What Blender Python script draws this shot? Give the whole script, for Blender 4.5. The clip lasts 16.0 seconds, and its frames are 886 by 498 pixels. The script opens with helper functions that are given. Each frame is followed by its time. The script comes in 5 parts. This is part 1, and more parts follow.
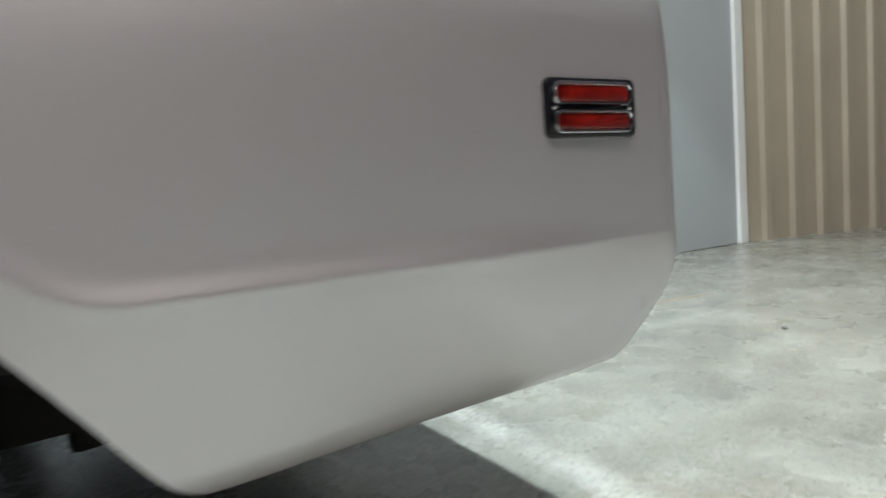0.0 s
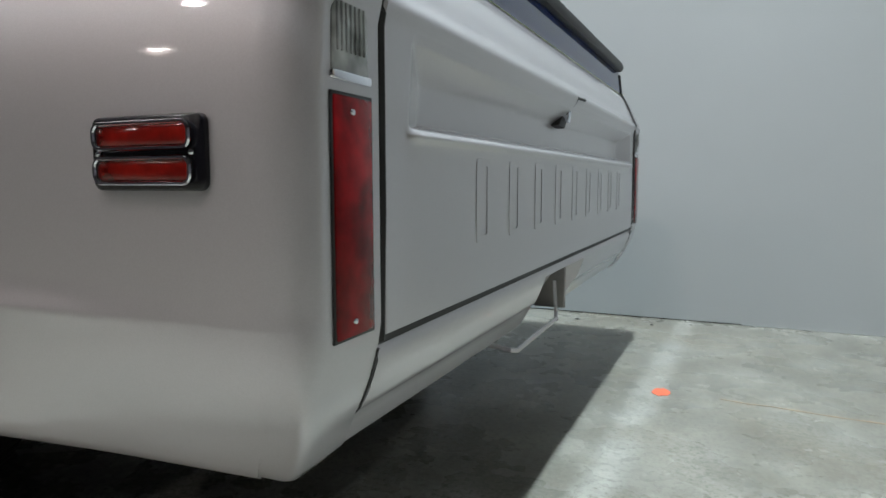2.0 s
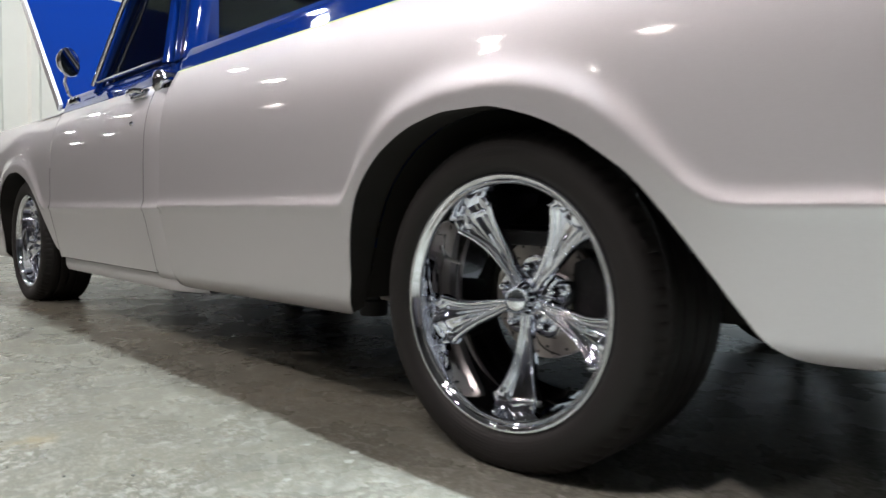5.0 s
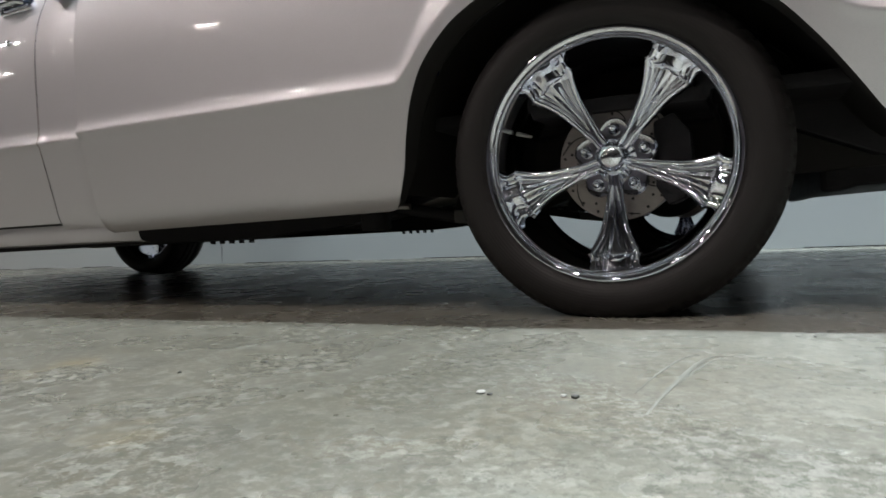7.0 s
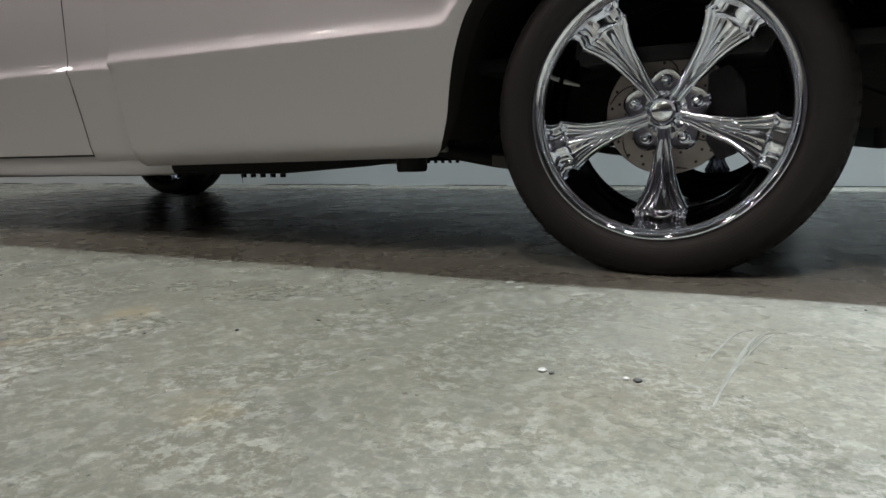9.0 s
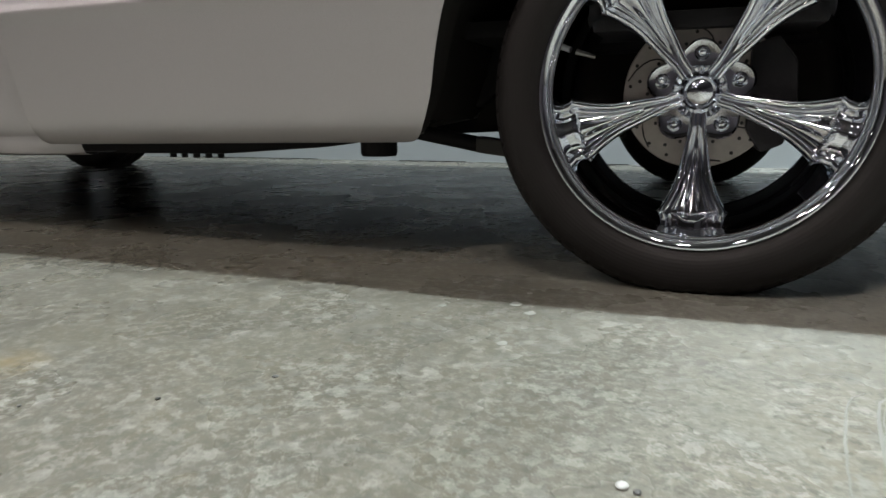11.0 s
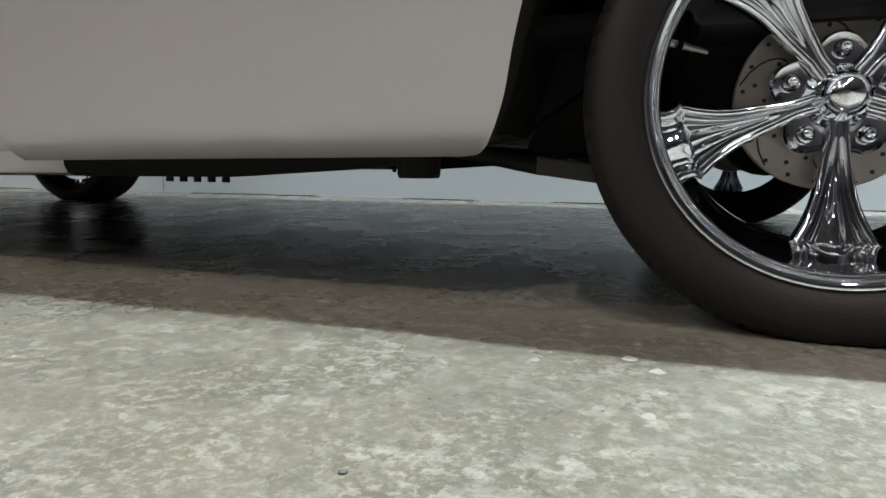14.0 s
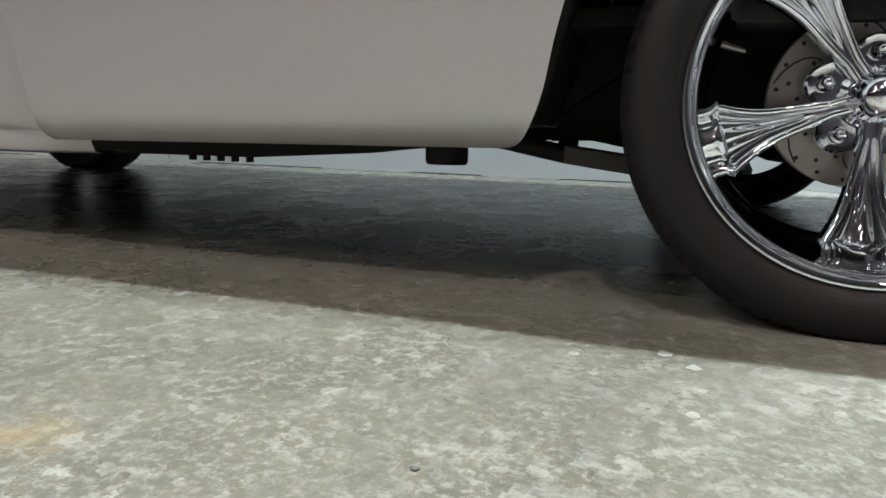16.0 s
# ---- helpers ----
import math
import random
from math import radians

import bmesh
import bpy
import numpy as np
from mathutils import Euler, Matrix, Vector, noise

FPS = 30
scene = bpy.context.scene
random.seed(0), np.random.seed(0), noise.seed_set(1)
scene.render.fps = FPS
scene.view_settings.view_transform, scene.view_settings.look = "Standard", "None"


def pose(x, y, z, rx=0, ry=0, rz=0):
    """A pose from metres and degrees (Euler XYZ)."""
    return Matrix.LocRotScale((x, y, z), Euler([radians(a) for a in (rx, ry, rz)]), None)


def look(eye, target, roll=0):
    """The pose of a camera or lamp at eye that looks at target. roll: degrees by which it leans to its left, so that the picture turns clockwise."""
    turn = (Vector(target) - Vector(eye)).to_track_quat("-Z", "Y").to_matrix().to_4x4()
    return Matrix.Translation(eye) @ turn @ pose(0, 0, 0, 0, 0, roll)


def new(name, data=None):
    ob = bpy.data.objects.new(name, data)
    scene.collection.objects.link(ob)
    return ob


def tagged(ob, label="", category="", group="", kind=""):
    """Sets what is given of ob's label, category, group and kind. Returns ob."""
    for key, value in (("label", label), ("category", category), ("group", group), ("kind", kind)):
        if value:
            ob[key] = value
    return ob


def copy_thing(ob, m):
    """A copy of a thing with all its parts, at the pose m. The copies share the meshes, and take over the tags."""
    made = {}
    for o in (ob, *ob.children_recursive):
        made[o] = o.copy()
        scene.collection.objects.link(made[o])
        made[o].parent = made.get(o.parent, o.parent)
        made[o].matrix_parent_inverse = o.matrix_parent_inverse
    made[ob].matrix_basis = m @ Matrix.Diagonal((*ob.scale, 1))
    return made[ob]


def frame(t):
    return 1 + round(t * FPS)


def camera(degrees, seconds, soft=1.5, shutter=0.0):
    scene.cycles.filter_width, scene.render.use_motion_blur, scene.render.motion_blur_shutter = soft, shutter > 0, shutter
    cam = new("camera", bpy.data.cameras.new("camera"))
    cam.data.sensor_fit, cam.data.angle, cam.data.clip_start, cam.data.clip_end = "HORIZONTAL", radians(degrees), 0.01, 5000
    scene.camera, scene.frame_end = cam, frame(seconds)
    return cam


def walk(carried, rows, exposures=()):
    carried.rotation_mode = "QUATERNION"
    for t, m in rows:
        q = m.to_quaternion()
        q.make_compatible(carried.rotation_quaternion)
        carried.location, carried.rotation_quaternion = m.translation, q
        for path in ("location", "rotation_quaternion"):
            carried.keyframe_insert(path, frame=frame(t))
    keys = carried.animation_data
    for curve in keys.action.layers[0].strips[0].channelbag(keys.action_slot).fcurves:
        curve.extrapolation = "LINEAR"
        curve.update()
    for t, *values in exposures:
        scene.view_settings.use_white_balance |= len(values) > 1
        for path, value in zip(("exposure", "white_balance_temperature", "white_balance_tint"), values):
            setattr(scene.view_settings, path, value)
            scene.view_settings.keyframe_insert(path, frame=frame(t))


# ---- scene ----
# Axes: x runs along the truck towards its tail, rear axle at x = 0; y runs across it, its near flank at y = 0; z up.
cam = camera(68.07, 16.0, soft=1.5, shutter=0.4)
PATH = [
    (0, (0.4084, -0.6254, 0.5736), (1.4281, 1.0867, 0.4023), -4.06),
    (0.5, (0.8342, -0.6086, 0.6053), (1.5756, 1.2445, 0.4775), -3.13),
    (1, (1.1239, -0.6090, 0.6256), (1.3512, 1.3770, 0.5624), -1.87),
    (1.5, (1.3699, -0.5639, 0.6158), (0.9067, 1.3744, 0.4473), -2.56),
    (2, (1.5274, -0.4859, 0.6379), (0.7124, 1.3287, 0.4307), -0.10),
    (2.5, (1.6601, -0.5496, 0.6191), (0.6470, 1.1728, 0.5370), 0.98),
    (3, (1.7187, -0.6887, 0.5637), (0.5295, 0.9192, 0.5380), 1.71),
    (3.5, (1.5977, -0.8245, 0.4844), (0.4923, 0.8379, 0.3637), 1.48),
    (4, (1.3660, -0.9062, 0.4847), (0.1686, 0.6901, 0.3501), 0.92),
    (4.5, (1.0963, -0.9283, 0.4577), (-0.2227, 0.5717, 0.3558), 1.84),
    (5, (0.7861, -0.9204, 0.4749), (-0.6040, 0.5144, 0.3789), 0.93),
    (5.2, (0.6826, -0.9718, 0.4464), (-0.6957, 0.4742, 0.3506), 0.94),
    (7.5, (0.2077, -1.2543, 0.1716), (-0.5158, 0.6060, 0.0445), -2.74),
    (8, (0.1924, -1.2642, 0.2252), (-0.5240, 0.5756, -0.0943), -2.87),
    (8.5, (0.1781, -1.2697, 0.2630), (-0.6416, 0.5265, -0.0559), -1.98),
    (9, (0.1778, -1.2627, 0.2593), (-0.6834, 0.5153, -0.0520), -1.42),
    (9.2, (0.1749, -1.2631, 0.2652), (-0.6951, 0.5104, -0.0477), -1.41),
    (11.5, (-0.0747, -0.9573, 0.2853), (-0.7234, 0.8880, -0.1316), -0.32),
    (12, (-0.1411, -0.8904, 0.2583), (-0.7724, 0.9697, -0.1177), -0.19),
    (12.5, (-0.1795, -0.8571, 0.2276), (-0.8292, 1.0129, -0.0570), 0.38),
    (13, (-0.1903, -0.8598, 0.2199), (-0.8345, 1.0206, -0.0012), 0.34),
    (13.5, (-0.1883, -0.8735, 0.2361), (-0.8362, 1.0034, -0.0038), -0.01),
    (14, (-0.2015, -0.8741, 0.2282), (-0.8588, 0.9953, -0.0425), 0.32),
    (14.5, (-0.2121, -0.8847, 0.2420), (-0.8816, 0.9765, -0.0539), 0.48),
    (15, (-0.2373, -0.9026, 0.2526), (-0.9093, 0.9559, -0.0543), 1.05),
    (15.5, (-0.2455, -0.9065, 0.2629), (-0.9147, 0.9475, -0.0761), 1.45),
    (16, (-0.2502, -0.9087, 0.2623), (-0.8911, 0.9504, -0.1023), 1.30),
]
EXPOSURE = [(0, -0.15, 6450, 9), (0.5, -0.46, 6450, 9), (1.5, -0.58, 6450, 10), (2.5, -0.52, 6400, 10), (3.5, -0.29, 6400, 11), (5, 0.22, 6350, 12),
            (7.5, -0.30, 6500, 11), (9.2, -0.33, 6550, 11), (11.5, -0.06, 6550, 11), (13, 0.26, 6550, 11), (16, 0.26, 6550, 11)]
walk(cam, [(t, look(eye, target, roll)) for t, eye, target, roll in PATH], EXPOSURE)

# ---------------------------------------------------------------- light
world = bpy.data.worlds.new("hall_air")
scene.world = world
world.use_nodes = True
world.node_tree.nodes["Background"].inputs[0].default_value = (0.5, 0.53, 0.55, 1)
world.node_tree.nodes["Background"].inputs[1].default_value = 0.006
scene.view_settings.exposure = 0.0

COOL, WARM = (0.83, 0.94, 0.98), (1.0, 0.85, 0.78)
# x, y, watts, colour of the high-bay lamps and added fill lamps under the hall's ceiling
# (-1.7, -5.7) and (1.2, -2.5) are fill lamps, added to brighten the near flank
LAMPS = [
    (1.38, 0.58, 950, COOL), (-3.0, 0.90, 350, COOL), (6.4, 0.55, 70, COOL),
    (-4.6, -3.4, 255, WARM), (0.2, -3.5, 335, WARM), (-1.7, -5.7, 40, WARM), (-6.6, -6.4, 180, WARM),
    (-7.2, -1.2, 40, WARM), (-10.5, -2.3, 0, WARM), (-12.0, -5.2, 60, WARM), (-5.1, -10.1, 60, WARM),
    (-11.1, -10.4, 60, WARM), (-19.0, -4.3, 0, WARM), (-18.3, -2.4, 0, WARM), (-25.3, -4.9, 0, WARM), (-28.8, -8.0, 0, WARM), (-35.3, -8.9, 0, WARM), (-18.6, -10.2, 60, WARM), (1.2, -2.5, 160, WARM),
]
LAMP_Z = 6.0
# what the reflectors of the two lamps over the truck throw besides: share of the watts, degrees across, softness of the edge
BEAMS = [(0.84, 77, 0.10), (1.37, 64, 1.0)]


# ---------------------------------------------------------------- materials
def material(name, colour, rough=0.5, metal=0.0, coat=0.0, vary=0.0, scale=8.0, bump=0.0, bump_scale=60.0, coat_rough=0.04):
    m = bpy.data.materials.new(name)
    m.use_nodes = True
    nt = m.node_tree
    b = nt.nodes["Principled BSDF"]
    b.inputs["Base Color"].default_value = (*colour, 1)
    b.inputs["Roughness"].default_value = rough
    b.inputs["Metallic"].default_value = metal
    b.inputs["Coat Weight"].default_value = coat
    b.inputs["Coat Roughness"].default_value = coat_rough
    if vary or bump:
        co = nt.nodes.new("ShaderNodeTexCoord")
        if vary:
            n = nt.nodes.new("ShaderNodeTexNoise")
            n.inputs["Scale"].default_value = scale
            n.inputs["Detail"].default_value = 6
            nt.links.new(co.outputs["Object"], n.inputs["Vector"])
            mix = nt.nodes.new("ShaderNodeMix")
            mix.data_type = "RGBA"
            mix.inputs[6].default_value = (*[c * (1 - vary) for c in colour], 1)
            mix.inputs[7].default_value = (*[min(1, c * (1 + vary)) for c in colour], 1)
            nt.links.new(n.outputs["Fac"], mix.inputs[0])
            nt.links.new(mix.outputs[2], b.inputs["Base Color"])
            mr = nt.nodes.new("ShaderNodeMapRange")
            mr.inputs["To Min"].default_value = max(0.02, rough * 0.85)
            mr.inputs["To Max"].default_value = min(1, rough * 1.15)
            nt.links.new(n.outputs["Fac"], mr.inputs["Value"])
            nt.links.new(mr.outputs["Result"], b.inputs["Roughness"])
        if bump:
            n2 = nt.nodes.new("ShaderNodeTexNoise")
            n2.inputs["Scale"].default_value = bump_scale
            n2.inputs["Detail"].default_value = 4
            nt.links.new(co.outputs["Object"], n2.inputs["Vector"])
            bp = nt.nodes.new("ShaderNodeBump")
            bp.inputs["Strength"].default_value = bump
            bp.inputs["Distance"].default_value = 0.01
            nt.links.new(n2.outputs["Fac"], bp.inputs["Height"])
            nt.links.new(bp.outputs["Normal"], b.inputs["Normal"])
    return m


def metallic_paint(name, colour, metal, rough):
    """Car paint: fine metal flakes under a clear coat."""
    m = material(name, colour, rough, metal, 1.0)
    nt = m.node_tree
    b = nt.nodes["Principled BSDF"]
    co = nt.nodes.new("ShaderNodeTexCoord")
    v = nt.nodes.new("ShaderNodeTexVoronoi")
    v.inputs["Scale"].default_value = 900
    nt.links.new(co.outputs["Object"], v.inputs["Vector"])
    mix = nt.nodes.new("ShaderNodeMix")
    mix.data_type = "RGBA"
    mix.inputs[6].default_value = (*[c * 0.97 for c in colour], 1)
    mix.inputs[7].default_value = (*[min(1, c * 1.03) for c in colour], 1)
    sep = nt.nodes.new("ShaderNodeSeparateColor")
    nt.links.new(v.outputs["Color"], sep.inputs["Color"])
    nt.links.new(sep.outputs["Red"], mix.inputs[0])
    nt.links.new(mix.outputs[2], b.inputs["Base Color"])
    # slow waviness of hand-finished panels
    n = nt.nodes.new("ShaderNodeTexNoise")
    n.inputs["Scale"].default_value = 5
    nt.links.new(co.outputs["Object"], n.inputs["Vector"])
    bp = nt.nodes.new("ShaderNodeBump")
    bp.inputs["Strength"].default_value = 0.03
    bp.inputs["Distance"].default_value = 0.02
    nt.links.new(n.outputs["Fac"], bp.inputs["Height"])
    nt.links.new(bp.outputs["Normal"], b.inputs["Normal"])
    nt.links.new(bp.outputs["Normal"], b.inputs["Coat Normal"])
    return m


SPILL = (-0.748, -0.540, 0.0)


def concrete():
    """Sealed, worn concrete: pale flakes, brown stains, two tones that meet near the rear axle."""
    m = bpy.data.materials.new("sealed_concrete")
    m.use_nodes = True
    nt = m.node_tree
    L = nt.links.new
    b = nt.nodes["Principled BSDF"]
    co = nt.nodes.new("ShaderNodeTexCoord")

    def noise_tex(scale, detail=5, rough=0.55, dist=0.0):
        n = nt.nodes.new("ShaderNodeTexNoise")
        n.inputs["Scale"].default_value = scale
        n.inputs["Detail"].default_value = detail
        n.inputs["Roughness"].default_value = rough
        n.inputs["Distortion"].default_value = dist
        L(co.outputs["Object"], n.inputs["Vector"])
        return n.outputs["Fac"]

    def span(src, a, c, to0=0.0, to1=1.0):
        r = nt.nodes.new("ShaderNodeMapRange")
        r.inputs["From Min"].default_value, r.inputs["From Max"].default_value = a, c
        r.inputs["To Min"].default_value, r.inputs["To Max"].default_value = to0, to1
        L(src, r.inputs["Value"])
        return r.outputs["Result"]

    def blend(fac, one, two):
        x = nt.nodes.new("ShaderNodeMix")
        x.data_type = "RGBA"
        L(fac, x.inputs[0])
        for k, c in ((6, one), (7, two)):
            if isinstance(c, tuple):
                x.inputs[k].default_value = (*c, 1)
            else:
                L(c, x.inputs[k])
        return x.outputs[2]

    def times(p, q):
        x = nt.nodes.new("ShaderNodeMath")
        x.operation = "MULTIPLY"
        L(p, x.inputs[0])
        if isinstance(q, float):
            x.inputs[1].default_value = q
        else:
            L(q, x.inputs[1])
        return x.outputs[0]

    base = blend(span(noise_tex(2.2, 8, 0.62, 0.4), 0.38, 0.62), (0.155, 0.156, 0.138), (0.315, 0.320, 0.290))
    cloud = span(noise_tex(7.5, 7, 0.65, 0.8), 0.40, 0.62)
    base = blend(times(cloud, 0.48), base, (0.42, 0.425, 0.385))
    sep = nt.nodes.new("ShaderNodeSeparateXYZ")
    L(co.outputs["Object"], sep.inputs["Vector"])
    wob = noise_tex(2.2, 6, 0.65)
    add = nt.nodes.new("ShaderNodeMath")
    add.operation = "MULTIPLY_ADD"
    L(wob, add.inputs[0])
    add.inputs[1].default_value = 0.40
    L(sep.outputs["X"], add.inputs[2])
    # darker, browner tone ahead of the rear axle, fading out behind it
    front_tone = span(add.outputs[0], -0.05, 0.55, 1.0, 0.0)
    base = blend(times(front_tone, 0.88), base, (0.100, 0.094, 0.070))
    # grey soiling in patches towards the tail
    grime = times(span(noise_tex(2.9, 8, 0.66, 0.5), 0.46, 0.60), span(sep.outputs["X"], 0.4, 0.9))
    base = blend(times(grime, 0.70), base, (0.115, 0.115, 0.10))
    # worn pale line across the floor behind the truck
    skew = nt.nodes.new("ShaderNodeMath")
    skew.operation = "MULTIPLY_ADD"
    L(sep.outputs["Y"], skew.inputs[0])
    skew.inputs[1].default_value = -0.03
    L(sep.outputs["X"], skew.inputs[2])
    away = nt.nodes.new("ShaderNodeMath")
    away.operation = "SUBTRACT"
    L(skew.outputs[0], away.inputs[0])
    away.inputs[1].default_value = 1.256
    dist = nt.nodes.new("ShaderNodeMath")
    dist.operation = "ABSOLUTE"
    L(away.outputs[0], dist.inputs[0])
    line = times(span(dist.outputs[0], 0.06, 0.02), span(noise_tex(12, 6, 0.7), 0.30, 0.55))
    base = blend(times(line, 0.9), base, (0.54, 0.55, 0.52))
    stain = times(span(noise_tex(1.3, 6, 0.6, 0.6), 0.52, 0.68), 0.5)
    base = blend(stain, base, (0.20, 0.165, 0.115))
    # pale flakes of worn sealer one to three centimetres across, darker wear between them, a few ochre stains
    tint = span(noise_tex(5.5, 6, 0.65), 0.36, 0.64)
    base = blend(times(tint, 0.35), base, (0.25, 0.235, 0.175))
    mottle = span(noise_tex(24, 6, 0.68, 0.3), 0.40, 0.62)
    base = blend(times(mottle, 0.30), base, (0.290, 0.284, 0.245))
    patchy = span(noise_tex(4.0, 4), 0.30, 0.62, 0.45, 1.0)
    flake = times(times(span(noise_tex(74, 8, 0.74, 0.1), 0.485, 0.60), span(sep.outputs["X"], 0.3, 1.0, 1.0, 0.35)), span(front_tone, 0.0, 1.0, 1.0, 0.95))
    base = blend(times(times(flake, patchy), 0.60), base, (0.44, 0.44, 0.40))
    # single flakes of sealer, each worn pale or dull
    stir = nt.nodes.new("ShaderNodeTexNoise")
    stir.inputs["Scale"].default_value = 90
    stir.inputs["Detail"].default_value = 4
    L(co.outputs["Object"], stir.inputs["Vector"])
    shift = nt.nodes.new("ShaderNodeVectorMath")
    shift.operation = "MULTIPLY_ADD"
    L(stir.outputs["Color"], shift.inputs[0])
    shift.inputs[1].default_value = (0.030, 0.030, 0.0)
    L(co.outputs["Object"], shift.inputs[2])
    cells = nt.nodes.new("ShaderNodeTexVoronoi")
    cells.inputs["Scale"].default_value = 64
    L(shift.outputs["Vector"], cells.inputs["Vector"])
    lot = nt.nodes.new("ShaderNodeSeparateColor")
    L(cells.outputs["Color"], lot.inputs["Color"])
    near = span(sep.outputs["X"], 0.2, 0.8, 1.0, 0.25)
    base = blend(times(times(times(span(lot.outputs["Red"], 0.70, 0.90), near), patchy), 0.50), base, (0.45, 0.455, 0.42))
    base = blend(times(times(span(lot.outputs["Green"], 0.65, 0.90), near), 0.30), base, (0.125, 0.13, 0.115))
    dark = span(noise_tex(66, 8, 0.76, 0.1), 0.51, 0.38)
    base = blend(times(dark, 0.74), base, (0.115, 0.122, 0.10))
    speck = span(noise_tex(120, 4, 0.65), 0.56, 0.70)
    base = blend(times(speck, 0.22), base, (0.50, 0.495, 0.45))
    fine = span(noise_tex(210, 4, 0.65), 0.35, 0.68)
    base = blend(times(fine, 0.16), base, (0.15, 0.148, 0.135))
    ochre = times(span(noise_tex(3.4, 5, 0.6, 0.5), 0.63, 0.72), front_tone)
    base = blend(times(ochre, 0.28), base, (0.34, 0.26, 0.12))
    # one rusty spill by the cab, and the floor ahead of the axle darkened overall
    spot = nt.nodes.new("ShaderNodeVectorMath")
    spot.operation = "DISTANCE"
    L(co.outputs["Object"], spot.inputs[0])
    spot.inputs[1].default_value = SPILL
    ragged = nt.nodes.new("ShaderNodeMath")
    ragged.operation = "MULTIPLY_ADD"
    L(noise_tex(14, 6, 0.7), ragged.inputs[0])
    ragged.inputs[1].default_value = 0.20
    L(spot.outputs["Value"], ragged.inputs[2])
    base = blend(times(span(ragged.outputs[0], 0.15, 0.09), 0.50), base, (0.36, 0.265, 0.11))
    worn = times(span(noise_tex(8.5, 6, 0.68, 0.4), 0.50, 0.66), front_tone)
    base = blend(times(worn, 0.36), base, (0.135, 0.138, 0.122))
    green = times(span(sep.outputs["X"], -0.75, -0.15), front_tone)
    base = blend(times(green, 0.08), base, (0.185, 0.21, 0.19))
    dull = nt.nodes.new("ShaderNodeMix")
    dull.data_type, dull.blend_type = "RGBA", "MULTIPLY"
    L(front_tone, dull.inputs[0])
    L(base, dull.inputs[6])
    dull.inputs[7].default_value = (0.735, 0.720, 0.700, 1)
    base = dull.outputs[2]
    pits = span(noise_tex(24, 2), 0.755, 0.79)
    base = blend(times(pits, 0.7), base, (0.05, 0.05, 0.05))
    L(base, b.inputs["Base Color"])
    L(span(noise_tex(5, 4), 0.3, 0.7, 0.24, 0.31), b.inputs["Roughness"])
    b.inputs["Specular IOR Level"].default_value = 0.32
    bp = nt.nodes.new("ShaderNodeBump")
    bp.inputs["Strength"].default_value = 0.02
    bp.inputs["Distance"].default_value = 0.003
    L(noise_tex(45, 5), bp.inputs["Height"])
    L(bp.outputs["Normal"], b.inputs["Normal"])
    return m


def lens_material(name, colour, rough=0.12):
    """Moulded lamp plastic: fine upright flutes, with the glow of light inside it painted as random brighter spots."""
    m = material(name, colour, rough, 0.0, 0.6)
    nt = m.node_tree
    b = nt.nodes["Principled BSDF"]
    co = nt.nodes.new("ShaderNodeTexCoord")
    n = nt.nodes.new("ShaderNodeTexNoise")
    n.inputs["Scale"].default_value = 22
    n.inputs["Detail"].default_value = 3
    nt.links.new(co.outputs["Object"], n.inputs["Vector"])
    # inner glints put into the colour: darker and brighter blotches
    ramp = nt.nodes.new("ShaderNodeMapRange")
    ramp.inputs["From Min"].default_value, ramp.inputs["From Max"].default_value = 0.35, 0.72
    nt.links.new(n.outputs["Fac"], ramp.inputs["Value"])
    mix = nt.nodes.new("ShaderNodeMix")
    mix.data_type = "RGBA"
    mix.inputs[6].default_value = (*[c * 0.55 for c in colour], 1)
    mix.inputs[7].default_value = (*[min(1, c * 2.2) for c in colour], 1)
    nt.links.new(ramp.outputs["Result"], mix.inputs[0])
    nt.links.new(mix.outputs[2], b.inputs["Base Color"])
    w = nt.nodes.new("ShaderNodeTexWave")
    w.bands_direction = "Y"
    w.inputs["Scale"].default_value = 80
    nt.links.new(co.outputs["Object"], w.inputs["Vector"])
    bp = nt.nodes.new("ShaderNodeBump")
    bp.inputs["Strength"].default_value = 0.025
    bp.inputs["Distance"].default_value = 0.002
    nt.links.new(w.outputs["Fac"], bp.inputs["Height"])
    nt.links.new(bp.outputs["Normal"], b.inputs["Normal"])
    return m


def glass_material(name, colour):
    m = bpy.data.materials.new(name)
    m.use_nodes = True
    b = m.node_tree.nodes["Principled BSDF"]
    b.inputs["Base Color"].default_value = (*colour, 1)
    b.inputs["Roughness"].default_value = 0.02
    b.inputs["Transmission Weight"].default_value = 1.0
    b.inputs["IOR"].default_value = 1.2
    return m


SILVER = metallic_paint("silver_paint", (0.585, 0.572, 0.60), 0.62, 0.46)
BLUE = metallic_paint("blue_paint", (0.0028, 0.022, 0.158), 0.0, 0.55)
BLUE.node_tree.nodes["Principled BSDF"].inputs["Specular IOR Level"].default_value = 0.0
LIME = material("lime_stripe", (0.36, 0.48, 0.13), 0.3, vary=0.1)
CHROME = material("chrome", (0.84, 0.86, 0.93), 0.035, 1.0, vary=0.04, scale=30)
STEEL = material("cast_steel", (0.30, 0.29, 0.28), 0.42, 0.9, vary=0.2, scale=30, bump=0.1)
DISC = material("brake_iron", (0.42, 0.385, 0.36), 0.36, 0.85, vary=0.18, scale=60)
